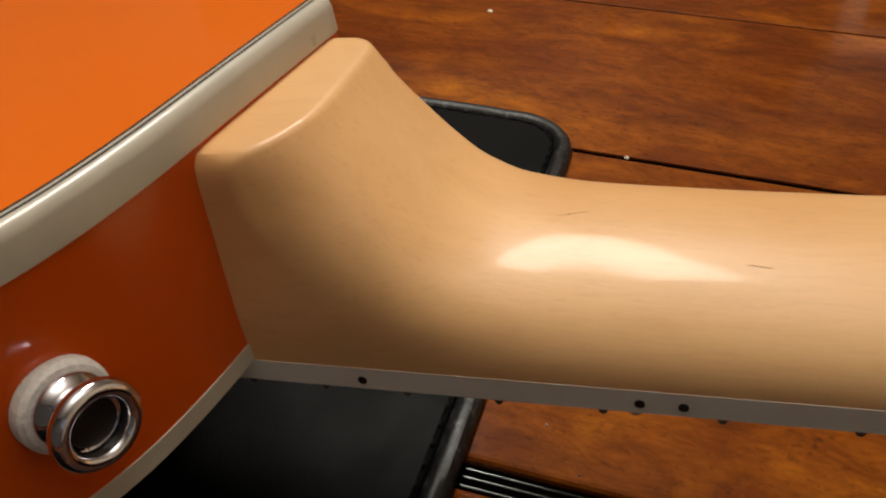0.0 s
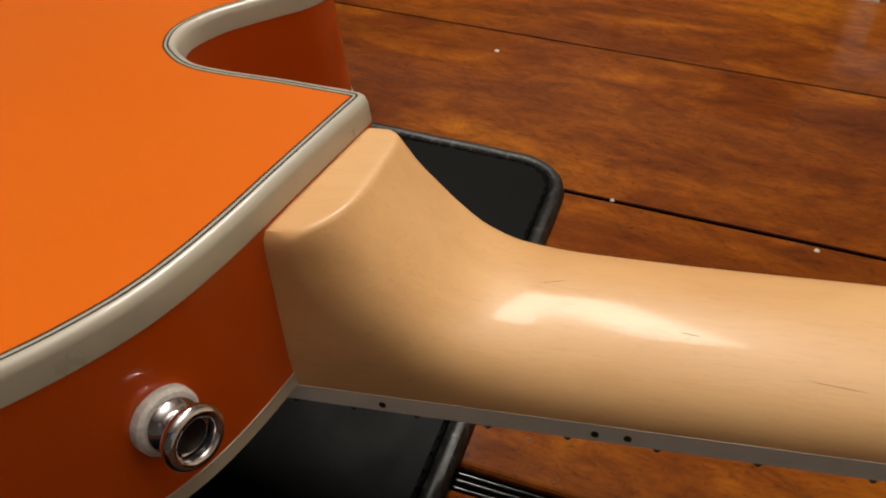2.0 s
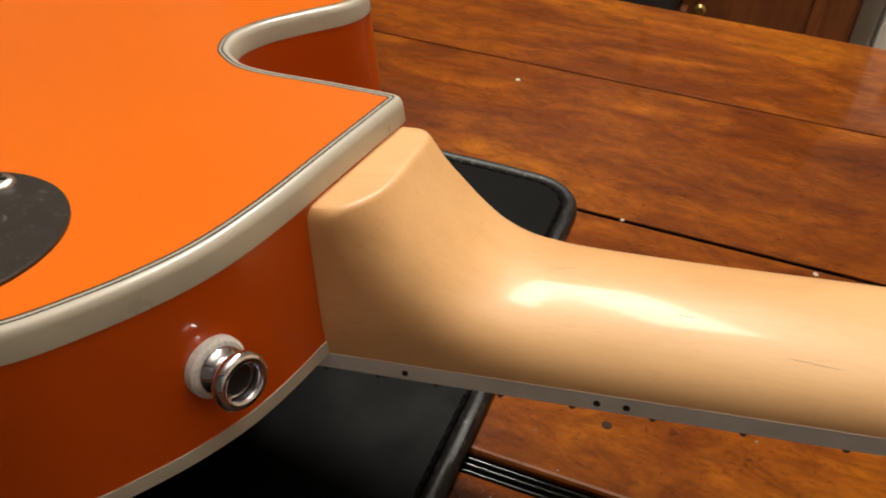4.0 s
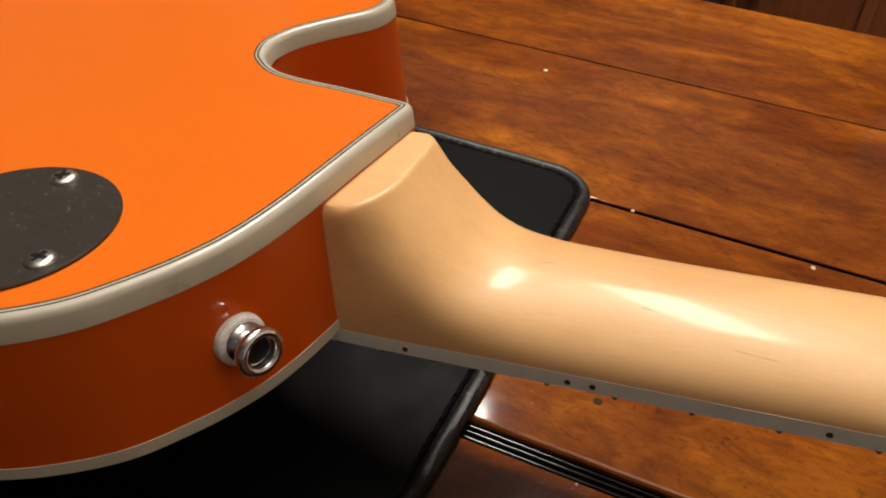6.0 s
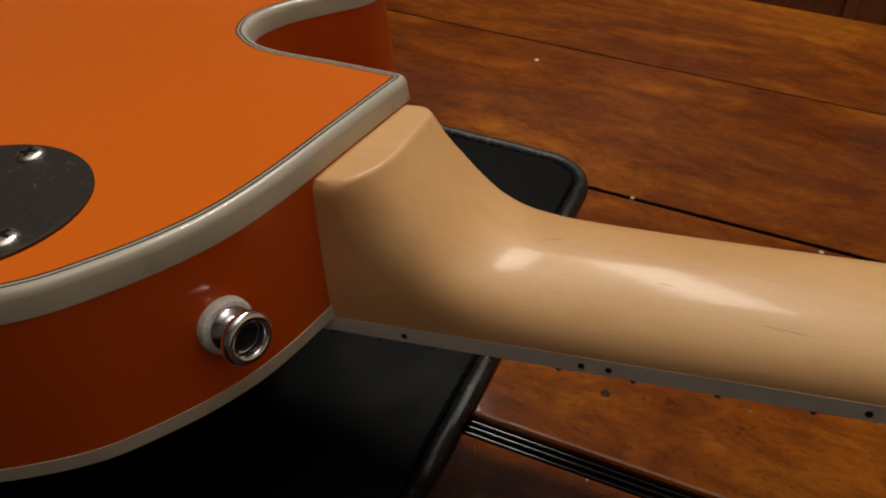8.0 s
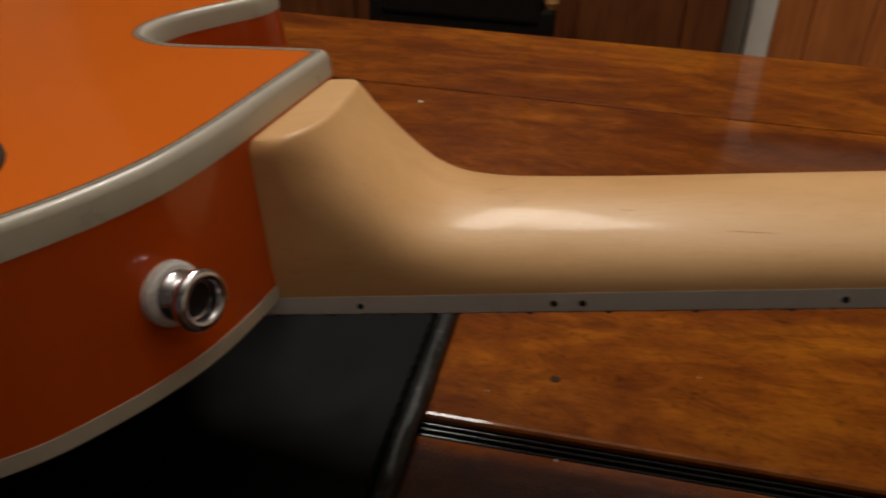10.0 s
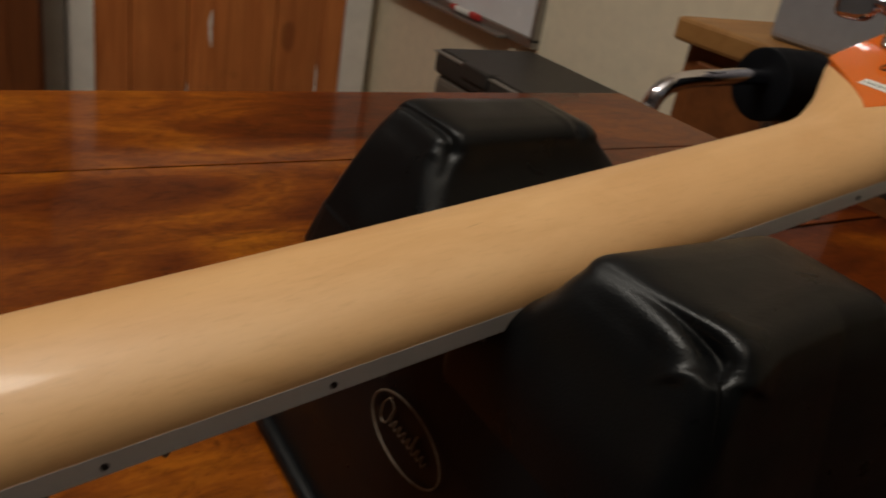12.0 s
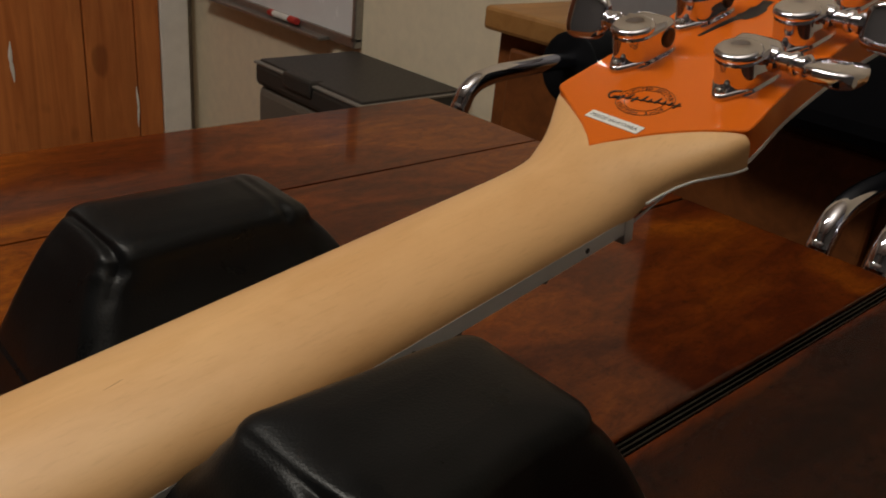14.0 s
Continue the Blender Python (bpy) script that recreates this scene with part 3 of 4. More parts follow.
NEAR_SEAM = ((0.2125, 0.0005, 0.1200), (0.2128, -0.005, 0.1225), (0.2138, -0.02, 0.1236), (0.2146, -0.034, 0.1232), (0.2140, -0.0415, 0.1210), (0.2108, -0.0462, 0.1180), (0.2098, -0.0488, 0.1110), (0.2092, -0.0505, 0.101), (0.2080, -0.052, 0.088))
FAR_SEAM = ((0.2214, 0.1122, 0.1195), (0.2222, 0.106, 0.1222), (0.2228, 0.092, 0.1226), (0.2230, 0.079, 0.1222), (0.2222, 0.0738, 0.1200), (0.2195, 0.0708, 0.1150), (0.2150, 0.0685, 0.106), (0.2110, 0.0665, 0.096), (0.2060, 0.065, 0.084))


def near_line(p, line):
    """Distance from p to a polyline, and how far along it the nearest point is (0 to 1)."""
    best, where = 9.0, 0.0
    for k, (a, b) in enumerate(zip(line[:-1], line[1:])):
        t = min(1, max(0, (p - a).dot(b - a) / (b - a).length_squared))
        d = (p - a.lerp(b, t)).length
        if d < best:
            best, where = d, (k + t) / (len(line) - 1)
    return best, where


def cradle():
    c = thing("neck_cradle", "black leather foam neck cradle with a printed oval badge", "guitar stand")
    bm = bmesh.new()
    low = ((0.0, 0.184, 0.318, -0.059, 0.134), (0.03, 0.1885, 0.314, -0.054, 0.129), (0.06, 0.194, 0.308, -0.049, 0.124), (0.085, 0.2005, 0.302, -0.0455, 0.1205), (0.089, 0.2035, 0.299, -0.0435, 0.1185))
    merge(bm, bands_bm([lift(rounded(a, b, y0, y1, 0.010, 5), z) for z, a, b, y0, y1 in low], False, True))
    # each tower: levels of height, front, rear, how far the outer side leans in, how far the groove side stands out
    levels = [Vector(q) for q in ((0.070, 0.197, 0.308, -0.0012, 0.030), (0.086, 0.2005, 0.303, 0.0, 0.029), (0.094, 0.203, 0.299, 0.0008, 0.021), (0.103, 0.207, 0.294, 0.0018, 0.011), (0.112, 0.2115, 0.288, 0.003, 0.0032), (0.1175, 0.2155, 0.2830, 0.0043, 0.0003), (0.1212, 0.2185, 0.2808, 0.0056, -0.0010), (0.1236, 0.2220, 0.2775, 0.0085, -0.0042), (0.1247, 0.2285, 0.2700, 0.0140, -0.0100), (0.1250, 0.238, 0.262, 0.0170, -0.0145))]
    fine = spline(levels, 10)
    for s, outer, inner in ((1, -0.0462, 0.0), (-1, 0.1222, 0.0755)):
        seam = spline(NEAR_SEAM if s > 0 else FAR_SEAM, 8)
        crease = 1.0 if s > 0 else 0.5
        rings = []
        for z, a, b, o, q in fine:
            o += 0.0047 * min(1, max(0, (z - 0.07) / 0.022)) if s < 0 else 0
            y0, y1 = sorted((outer + s * o, inner + s * q))
            rings.append(lift(ring_fixed(a, b, y0, y1, 0.0076 - 0.0046 * min(1, max(0, (z - 0.1190) / 0.006))), z))
        t = bands_bm(rings, False, True)
        t.normal_update()
        # the towers stand a little askew on their base and are wider at the front
        for v in t.verts:
            up = min(1, max(0, (v.co.z - 0.075) / 0.04))
            front = min(1, max(0, (0.26 - v.co.x) / 0.045))
            v.co.x += (-0.0050 if s > 0 else 0.0030) * up
            v.co.y -= (0.0073 if s > 0 else 0.004) * front * min(1, max(0, ((-0.012 if s > 0 else 0.100) - v.co.y) / 0.02))
        t.normal_update()
        for v in t.verts:
            d, f = near_line(v.co, seam)
            if d < 0.025:
                pinch = math.exp(-((f - 0.52) / (0.16 if f < 0.52 else 0.09)) ** 2)
                depth = crease * (0.0016 + 0.0032 * pinch) * (1 - 0.7 * min(1, max(0, (f - 0.56) / 0.2)))
                w = 0.0010 + 0.0024 * pinch * crease
                near = seam[min(len(seam) - 1, int(f * (len(seam) - 1) + 0.5))]
                below = min(1, max(0, (near.z - v.co.z) / 0.002 + 0.3))
                ridge = 0.06 + 0.26 * below * (0.8 + 0.3 * math.sin(23 * f))
                v.co += v.normal * (-depth * math.exp(-(d / w) ** 2) + ridge * depth * math.exp(-((d - 0.0030 - 1.5 * w) / (0.0022 + w)) ** 2))
            d, f = near_line(Vector((0.4972 - v.co.x, v.co.y, v.co.z)), seam)
            if d < 0.012:
                v.co += v.normal * (-0.0010 * math.exp(-(d / 0.0013) ** 2) + 0.0003 * math.exp(-((d - 0.003) / 0.0013) ** 2))
        merge(bm, t)
    part("block", bm, M_LEATHER, c)
    part("piping", tube_bm([(0.19, -0.0595, 0.003), (0.1835, -0.053, 0.003), (0.1835, 0.131, 0.003), (0.19, 0.1375, 0.003), (0.312, 0.1375, 0.003), (0.3185, 0.131, 0.003), (0.3185, -0.053, 0.003), (0.312, -0.0595, 0.003)], 0.003, 10, True), M_LEATHER, c, "rolled leather edge")
    for line in (NEAR_SEAM, FAR_SEAM):
        pts = spline(line, 8)
        cut = len(pts) * (5 if line is NEAR_SEAM else 7) // 8
        part("stitching", stitches_bm([p + Vector((-0.0003, -0.0003, 0)) for p in spline([tuple(q) for q in pts[cut:]], 4)], 0.00045, 0.0022), M_THREAD, c, "black thread stitches")
    face = Matrix.Translation((0.1921, 0.0268, 0.0543)) @ Matrix.Rotation(radians(-90), 4, "Z") @ Matrix.Rotation(radians(90 - 10.5), 4, "X")
    ring = [Vector((0.0190 * math.cos(a), 0.0088 * math.sin(a), 0.0003)) for a in np.linspace(0, 2 * math.pi, 48, endpoint=False)]
    part("badge_ring", tube_bm(ring, 0.00035, 6, True), M_GOLDINK, c, "faded bronze oval outline", face)
    script = [(-0.0082, 0.0036), (-0.0112, 0.0050), (-0.0138, 0.0018), (-0.0130, -0.0024), (-0.0098, -0.0020)]
    for k in range(8):
        x = -0.0080 + 0.0026 * k
        script += [(x, 0.0040 if k in (0, 5) else 0.0012), (x - 0.0003, -0.0010), (x + 0.0010, -0.0012), (x + 0.0016, 0.0003)]
    bm = tube_bm(spline([(x, y, 0.0002) for x, y in script], 4), 0.00028, 6)
    part("badge_mark", bm, M_GOLDINK, c, "faded bronze mark", face)


cradle()


# ---- the guitar ----
GUITAR = Matrix.Translation((-0.02285, 0.02648, 0.0640)) @ Matrix.Rotation(radians(1.2), 4, "Z") @ Matrix.Rotation(radians(-9.43), 4, "Y")
guitar = thing("electric_guitar", "orange electric guitar with maple neck lying face down", "guitar", GUITAR)

BACK, FRONT, LEAN = 0.0515, 0.0018, 0.07


def body_loop():
    pts = [(-0.002, 0.0266), (-0.019, 0.0289), (-0.037, 0.0307), (-0.0478, 0.0335), (-0.056, 0.0392), (-0.0613, 0.0455), (-0.0645, 0.0565), (-0.0615, 0.0690), (-0.0556, 0.0785), (-0.0492, 0.0868),
           (-0.0437, 0.0938), (-0.0412, 0.1020), (-0.0430, 0.1120), (-0.0525, 0.1215), (-0.07, 0.129), (-0.105, 0.131), (-0.15, 0.120), (-0.19, 0.113), (-0.235, 0.122), (-0.285, 0.152), (-0.335, 0.168), (-0.39, 0.150), (-0.43, 0.09), (-0.442, 0.0),
           (-0.43, -0.09), (-0.39, -0.150), (-0.335, -0.168), (-0.285, -0.152), (-0.235, -0.121), (-0.19, -0.1125), (-0.15, -0.115), (-0.105, -0.1188), (-0.075, -0.1138), (-0.05, -0.1045), (-0.0365, -0.0970), (-0.0255, -0.0882), (-0.0178, -0.0780), (-0.0108, -0.0662), (-0.0052, -0.0525), (-0.0014, -0.034), (0.0014, -0.0095), (0.0040, 0.013), (0.00485, 0.0200), (0.0053, 0.0236), (0.0050, 0.0250), (0.0036, 0.0257)]
    sm = spline([(x, y, 0) for x, y in pts], 6, True)
    return inset([Vector((p.x, p.y)) for p in sm], -0.0022)


LOOP = body_loop()


def at(loop, z):
    return [Vector((p.x, p.y, z - LEAN * p.x)) for p in loop]


def guitar_body():
    i = lambda d: inset(LOOP, d)
    b = part("body", bands_bm([at(i(0.0002), FRONT + 0.0045), at(i(0.0002), BACK - 0.0068)]), M_RIM, guitar, "orange lacquered rim of the hollow body, shade in its colour")
    part("back", bands_bm([at(i(0.0039), BACK - 0.003), at(i(0.0039), BACK + 0.0001)], True, True), M_ORANGE, b, "orange lacquered back")
    part("front", bands_bm([at(i(0.003), FRONT + 0.0001), at(i(0.003), FRONT + 0.004)], True, True), M_ORANGE, b)
    part("back_binding", bands_bm([at(i(0.001), BACK - 0.0068), at(i(-0.0001), BACK - 0.0068), at(i(0.0), BACK - 0.002), at(i(0.0004), BACK - 0.0007), at(i(0.0012), BACK), at(i(0.0021), BACK + 0.0001)]), M_CREAM, b, "cream plastic binding")
    part("front_binding", bands_bm([at(i(0.0032), FRONT), at(i(0.0008), FRONT), at(i(0.0), FRONT + 0.0009), at(i(-0.0001), FRONT + 0.0046), at(i(0.001), FRONT + 0.0046)]), M_CREAM, b, "cream plastic binding")
    for d0, d1, mat_ in ((0.0021, 0.0027, M_BLACKLINE), (0.0027, 0.0033, M_CREAM), (0.0033, 0.0039, M_BLACKLINE)):
        part("purfling", bands_bm([at(i(d0), BACK + 0.0001), at(i(d1), BACK + 0.0001)]), mat_, b)
    return b


guitar_body()


def cross_screw(parent, m, r=0.0038):
    s = part("screw", lathe_bm([(r, 0), (r, 0.0003), (r * 0.9, 0.0008), (r * 0.55, 0.0013), (0.0002, 0.0014)], 24), M_STEEL, parent, "steel cross-head screw", m)
    bm = box_bm(-r * 0.55, r * 0.55, -r * 0.13, r * 0.13, 0.0009, 0.00155)
    box_bm(-r * 0.13, r * 0.13, -r * 0.55, r * 0.55, 0.0009, 0.00155, bm=bm)
    part("cross_slot", bm, M_DOT, s)


def switch_plate():
    cx, cy = -0.0605, -0.070
    m = Matrix.Translation((cx, cy, BACK - LEAN * cx)) @ Matrix.Rotation(math.atan(LEAN), 4, "Y")
    p = part("cover_plate", lathe_bm([(0.0280, 0), (0.0280, 0.0008), (0.0276, 0.0012)], 72), M_PLATE, guitar, "round black plastic cover plate", m)
    for a in (95, -24, 215):
        cross_screw(p, pose(0.0222 * math.cos(radians(a)), 0.0222 * math.sin(radians(a)), 0.0011, 0, 0, a + 20))


switch_plate()


def strap_button():
    ax = Vector((0.94, -0.34, 0.0)).normalized()
    m = Matrix.Translation((-0.0060, -0.0600, 0.0245)) @ ax.to_track_quat("Z", "Y").to_matrix().to_4x4()
    b = part("strap_button", lathe_bm([(0.0055, 0.002), (0.0055, 0.0040), (0.0044, 0.0046), (0.0040, 0.0054), (0.0042, 0.0063), (0.0052, 0.0070), (0.0063, 0.0077), (0.0068, 0.0087), (0.0067, 0.0098), (0.0061, 0.0106), (0.0053, 0.0109), (0.0046, 0.0106), (0.0042, 0.0097), (0.0041, 0.0080)], 40), M_CHROME, guitar, "chrome strap button", m, 75)
    part("felt_washer", lathe_bm([(0.0068, -0.002), (0.0072, 0.0), (0.0071, 0.0018), (0.0064, 0.0025), (0.004, 0.0026)], 36), M_FELT, b, "white felt washer")
    # the deep recess's shade is put in as a black piece at its bottom
    part("screw", lathe_bm([(0.0040, 0.0076), (0.0036, 0.0084), (0.0012, 0.0086)], 20), M_DOT, b)


strap_button()


def ease(xs, ys, x):
    """A smooth curve through (xs, ys) that never overshoots."""
    x = min(max(x, xs[0]), xs[-1])
    k = min(max(int(np.searchsorted(xs, x)) - 1, 0), len(xs) - 2)
    slope = [(b - a) / (q - p) for a, b, p, q in zip(ys[:-1], ys[1:], xs[:-1], xs[1:])]

    def tangent(j):
        if j in (0, len(xs) - 1):
            return slope[min(j, len(slope) - 1)]
        a, b = slope[j - 1], slope[j]
        return 0.0 if a * b <= 0 else 2 * a * b / (a + b)

    h = xs[k + 1] - xs[k]
    t = (x - xs[k]) / h
    return (1 + 2 * t) * (1 - t) ** 2 * ys[k] + t * (1 - t) ** 2 * h * tangent(k) + t * t * (3 - 2 * t) * ys[k + 1] + t * t * (t - 1) * h * tangent(k + 1)


def even_arch(n, flat, count=65):
    """Points spread evenly along half a superellipse of power n and height flat times its half-width, as (across, up) from 0 to 1."""
    a = np.linspace(0, math.pi, 1600)
    c, q = np.cos(a), np.clip(np.sin(a), 0, 1)
    q[0] = q[-1] = 0
    p = np.stack([np.sign(c) * np.abs(c) ** (2 / n), q ** (2 / n)], 1)
    run = np.concatenate([[0], np.cumsum(np.hypot(np.diff(p[:, 0]), flat * np.diff(p[:, 1])))])
    at_ = np.linspace(0, run[-1], count)
    return [(float(np.interp(r, run, p[:, 0])), float(np.interp(r, run, p[:, 1]))) for r in at_]


def half_width(x):
    return 0.0271 - 0.0056 * x / 0.379


def head_plane(x):
    return 0.0175 + 0.17 * (x - 0.3868)


def neck():
    xs = [-0.004, 0.004, 0.0105, 0.0150, 0.0166, 0.0175, 0.0182, 0.0190, 0.0202, 0.0215, 0.0225, 0.0235, 0.0247, 0.026, 0.0272, 0.0285, 0.0298, 0.031, 0.0325, 0.034, 0.0355, 0.037, 0.039, 0.041, 0.043, 0.045, 0.0475, 0.05, 0.053, 0.056, 0.06, 0.064, 0.069] + [0.075 + 0.012 * k for k in range(25)] + [0.371, 0.377, 0.382, 0.387, 0.392, 0.397, 0.402, 0.407, 0.412, 0.416, 0.4185]
    tops = ([-0.004, 0.0160, 0.0175, 0.0190, 0.0215, 0.026, 0.031, 0.037, 0.045, 0.055, 0.07, 0.12, 0.2, 0.3, 0.36, 0.375, 0.3868], [0.0437, 0.0437, 0.0434, 0.0413, 0.0381, 0.0328, 0.0272, 0.0223, 0.0192, 0.0179, 0.0173, 0.0163, 0.0147, 0.0140, 0.0139, 0.0146, 0.0173])
    exps = ([0.0, 0.0175, 0.0215, 0.026, 0.031, 0.037, 0.045, 0.06, 0.10, 0.37, 0.3868, 0.397, 0.407, 0.4185], [26, 22, 7.0, 5.2, 4.0, 3.05, 2.45, 2.08, 1.90, 1.86, 2.2, 2.6, 3.6, 8])
    wide = ([0.0, 0.37, 0.379, 0.3868, 0.394, 0.402, 0.409, 0.4145, 0.4185], [0.0, 0.0, 0.0002, 0.0012, 0.0035, 0.0075, 0.0118, 0.0145, 0.0152])
    bm = bmesh.new()
    rings = []
    for x in xs:
        top = ease(*tops, x) if x < 0.3868 else head_plane(x) - 0.0002
        base = 0.0021 if x < 0.385 else max(0.0025, head_plane(x) - ease([0.387, 0.402, 0.4185], [0.0125, 0.0106, 0.0122], x))
        n, w = ease(*exps, x), half_width(min(x, 0.379)) + ease(*wide, x)
        ring = []
        for across, up in even_arch(n, (top - base) / w):
            y, z = w * across, base + (top - base) * up
            y *= 1 - 0.09 * max(0, (z - 0.012) / 0.0315) if x < 0.05 else 1
            g = max(0.0, min(1.0, x / 0.0105, (0.05 - x) / 0.03)) * min(1.0, max(0.0, (z - 0.004) / 0.03))
            yy = min(1.0, abs(y) / w)
            ring.append(bm.verts.new((x - g * (0.0125 * yy ** 3 if y < 0 else 0.0155 * yy ** 8), y, z)))
        rings.append(ring)
    for p, q in zip(rings[:-1], rings[1:]):
        for k in range(64):
            bm.faces.new((p[k], q[k], q[k + 1], p[k + 1]))
        bm.faces.new((p[64], q[64], q[0], p[0]))
    bm.faces.new(list(reversed(rings[0])))
    bm.faces.new(rings[-1])
    bmesh.ops.recalc_face_normals(bm, faces=bm.faces)
    nk = part("neck", bm, M_MAPLE, guitar, "satin maple neck with a carved heel")
    edge = [(x, -half_width(min(x, 0.379)) - ease(*wide, x) - 0.0001, max(0.0025, head_plane(x) - ease([0.387, 0.402, 0.4185], [0.0125, 0.0106, 0.0122], x)) + 0.0004) for x in xs if 0.384 < x]
    part("edge_strip", tube_bm(edge, 0.0005, 8), M_BINDGREY, nk, "off-white strip along the lower edge")
    def back_z(x, y):
        n, w, top = ease(*exps, x), half_width(x), ease(*tops, x)
        return 0.0021 + (top - 0.0021) * (1 - (abs(y) / w) ** n) ** (1 / n)

    for x, y, l, a in ((0.0570, 0.0010, 0.006, 24), (0.232, -0.0015, 0.0045, 8), (0.116, -0.0165, 0.011, -4), (0.088, -0.0095, 0.004, -6)):
        dx, dy = l / 2 * math.cos(radians(a)), l / 2 * math.sin(radians(a))
        part("scratch", tube_bm([(x + f * dx, y + f * dy, back_z(x + f * dx, y + f * dy)) for f in (-1, -0.5, 0, 0.4, 1)], 0.00006, 5, radii=[0.00003, 0.00007, 0.00006, 0.00008, 0.00003]), M_SCRATCH, nk, "faint brown scratch")
    return nk


neck()


def fret_x(n):
    return 0.379 - 0.62865 * (1 - 2 ** (-n / 12))


def fretboard():
    bm = bmesh.new()
    ends = []
    for x in (-0.075, 0.379):
        w = half_width(x) - 0.0012
        ends.append([bm.verts.new((x, s * w, z)) for s, z in ((-1, -0.0026), (1, -0.0026), (1, 0.0025), (-1, 0.0025))])
    a, b = ends
    for k in range(4):
        bm.faces.new((a[k], a[(k + 1) % 4], b[(k + 1) % 4], b[k]))
    bm.faces.new(list(reversed(a)))
    bm.faces.new(b)
    bmesh.ops.recalc_face_normals(bm, faces=bm.faces)
    board = part("fretboard", bm, M_ROSEWOOD, guitar, "dark rosewood fretboard")
    for s in (-1, 1):
        bm = bmesh.new()
        ends = []
        for x in (-0.075, 0.379):
            w = half_width(x)
            ends.append([bm.verts.new((x, s * (w - d), z)) for d, z in ((0.0012, -0.0028), (0.0003, -0.0028), (-0.0001, -0.0024), (-0.0001, 0.0025), (0.0012, 0.0025))])
        a, b = ends
        for k in range(5):
            bm.faces.new((a[k], a[(k + 1) % 5], b[(k + 1) % 5], b[k]))
        bm.faces.new(a)
        bm.faces.new(b)
        bmesh.ops.recalc_face_normals(bm, faces=bm.faces)
        part("binding", bm, M_BINDGREY, board, "off-white fretboard binding")
    for n in range(1, 23):
        x = fret_x(n)
        w = half_width(x)
        part("fret", tube_bm([(x, -w + 0.0002, -0.0027), (x, -w + 0.0012, -0.0031), (x, 0, -0.0033), (x, w - 0.0012, -0.0031), (x, w - 0.0002, -0.0027)], 0.0008, 8), M_FRET, board)
    for n in (1, 3, 5, 7, 9, 12, 15, 17, 19):
        x = (fret_x(n - 1) + fret_x(n)) / 2
        for d in ((-0.0034, 0.0034) if n == 12 else (0,)):
            y = -half_width(x + d) - 0.0003
            part("side_dot", cyl_bm(0.00085, 0.0006, 14, m=pose(x + d, y, -0.0003, -90)), M_DOT, board, "black side dot")
    part("nut", box_bm(0.379, 0.3835, -0.0219, 0.0219, -0.0062, 0.0025, 0.0008), M_NUT, guitar, "white nut")
    for k in range(6):
        y0, y1 = -0.0175 + 0.007 * k, -0.0175 + 0.007 * k
        part("string", tube_bm([(-0.3, y0 * 1.3, -0.0075), (0.381, y1, -0.0052), (0.43 + 0.02 * (k % 3), y1 * 1.1, head_plane(0.43) - 0.0175)], 0.0003 + 0.00008 * abs(k - 2), 6), M_STEEL, guitar)


fretboard()

HEAD = Matrix.Translation((0.3868, 0, 0.0175)) @ Matrix.Rotation(-math.atan(0.17), 4, "Y")


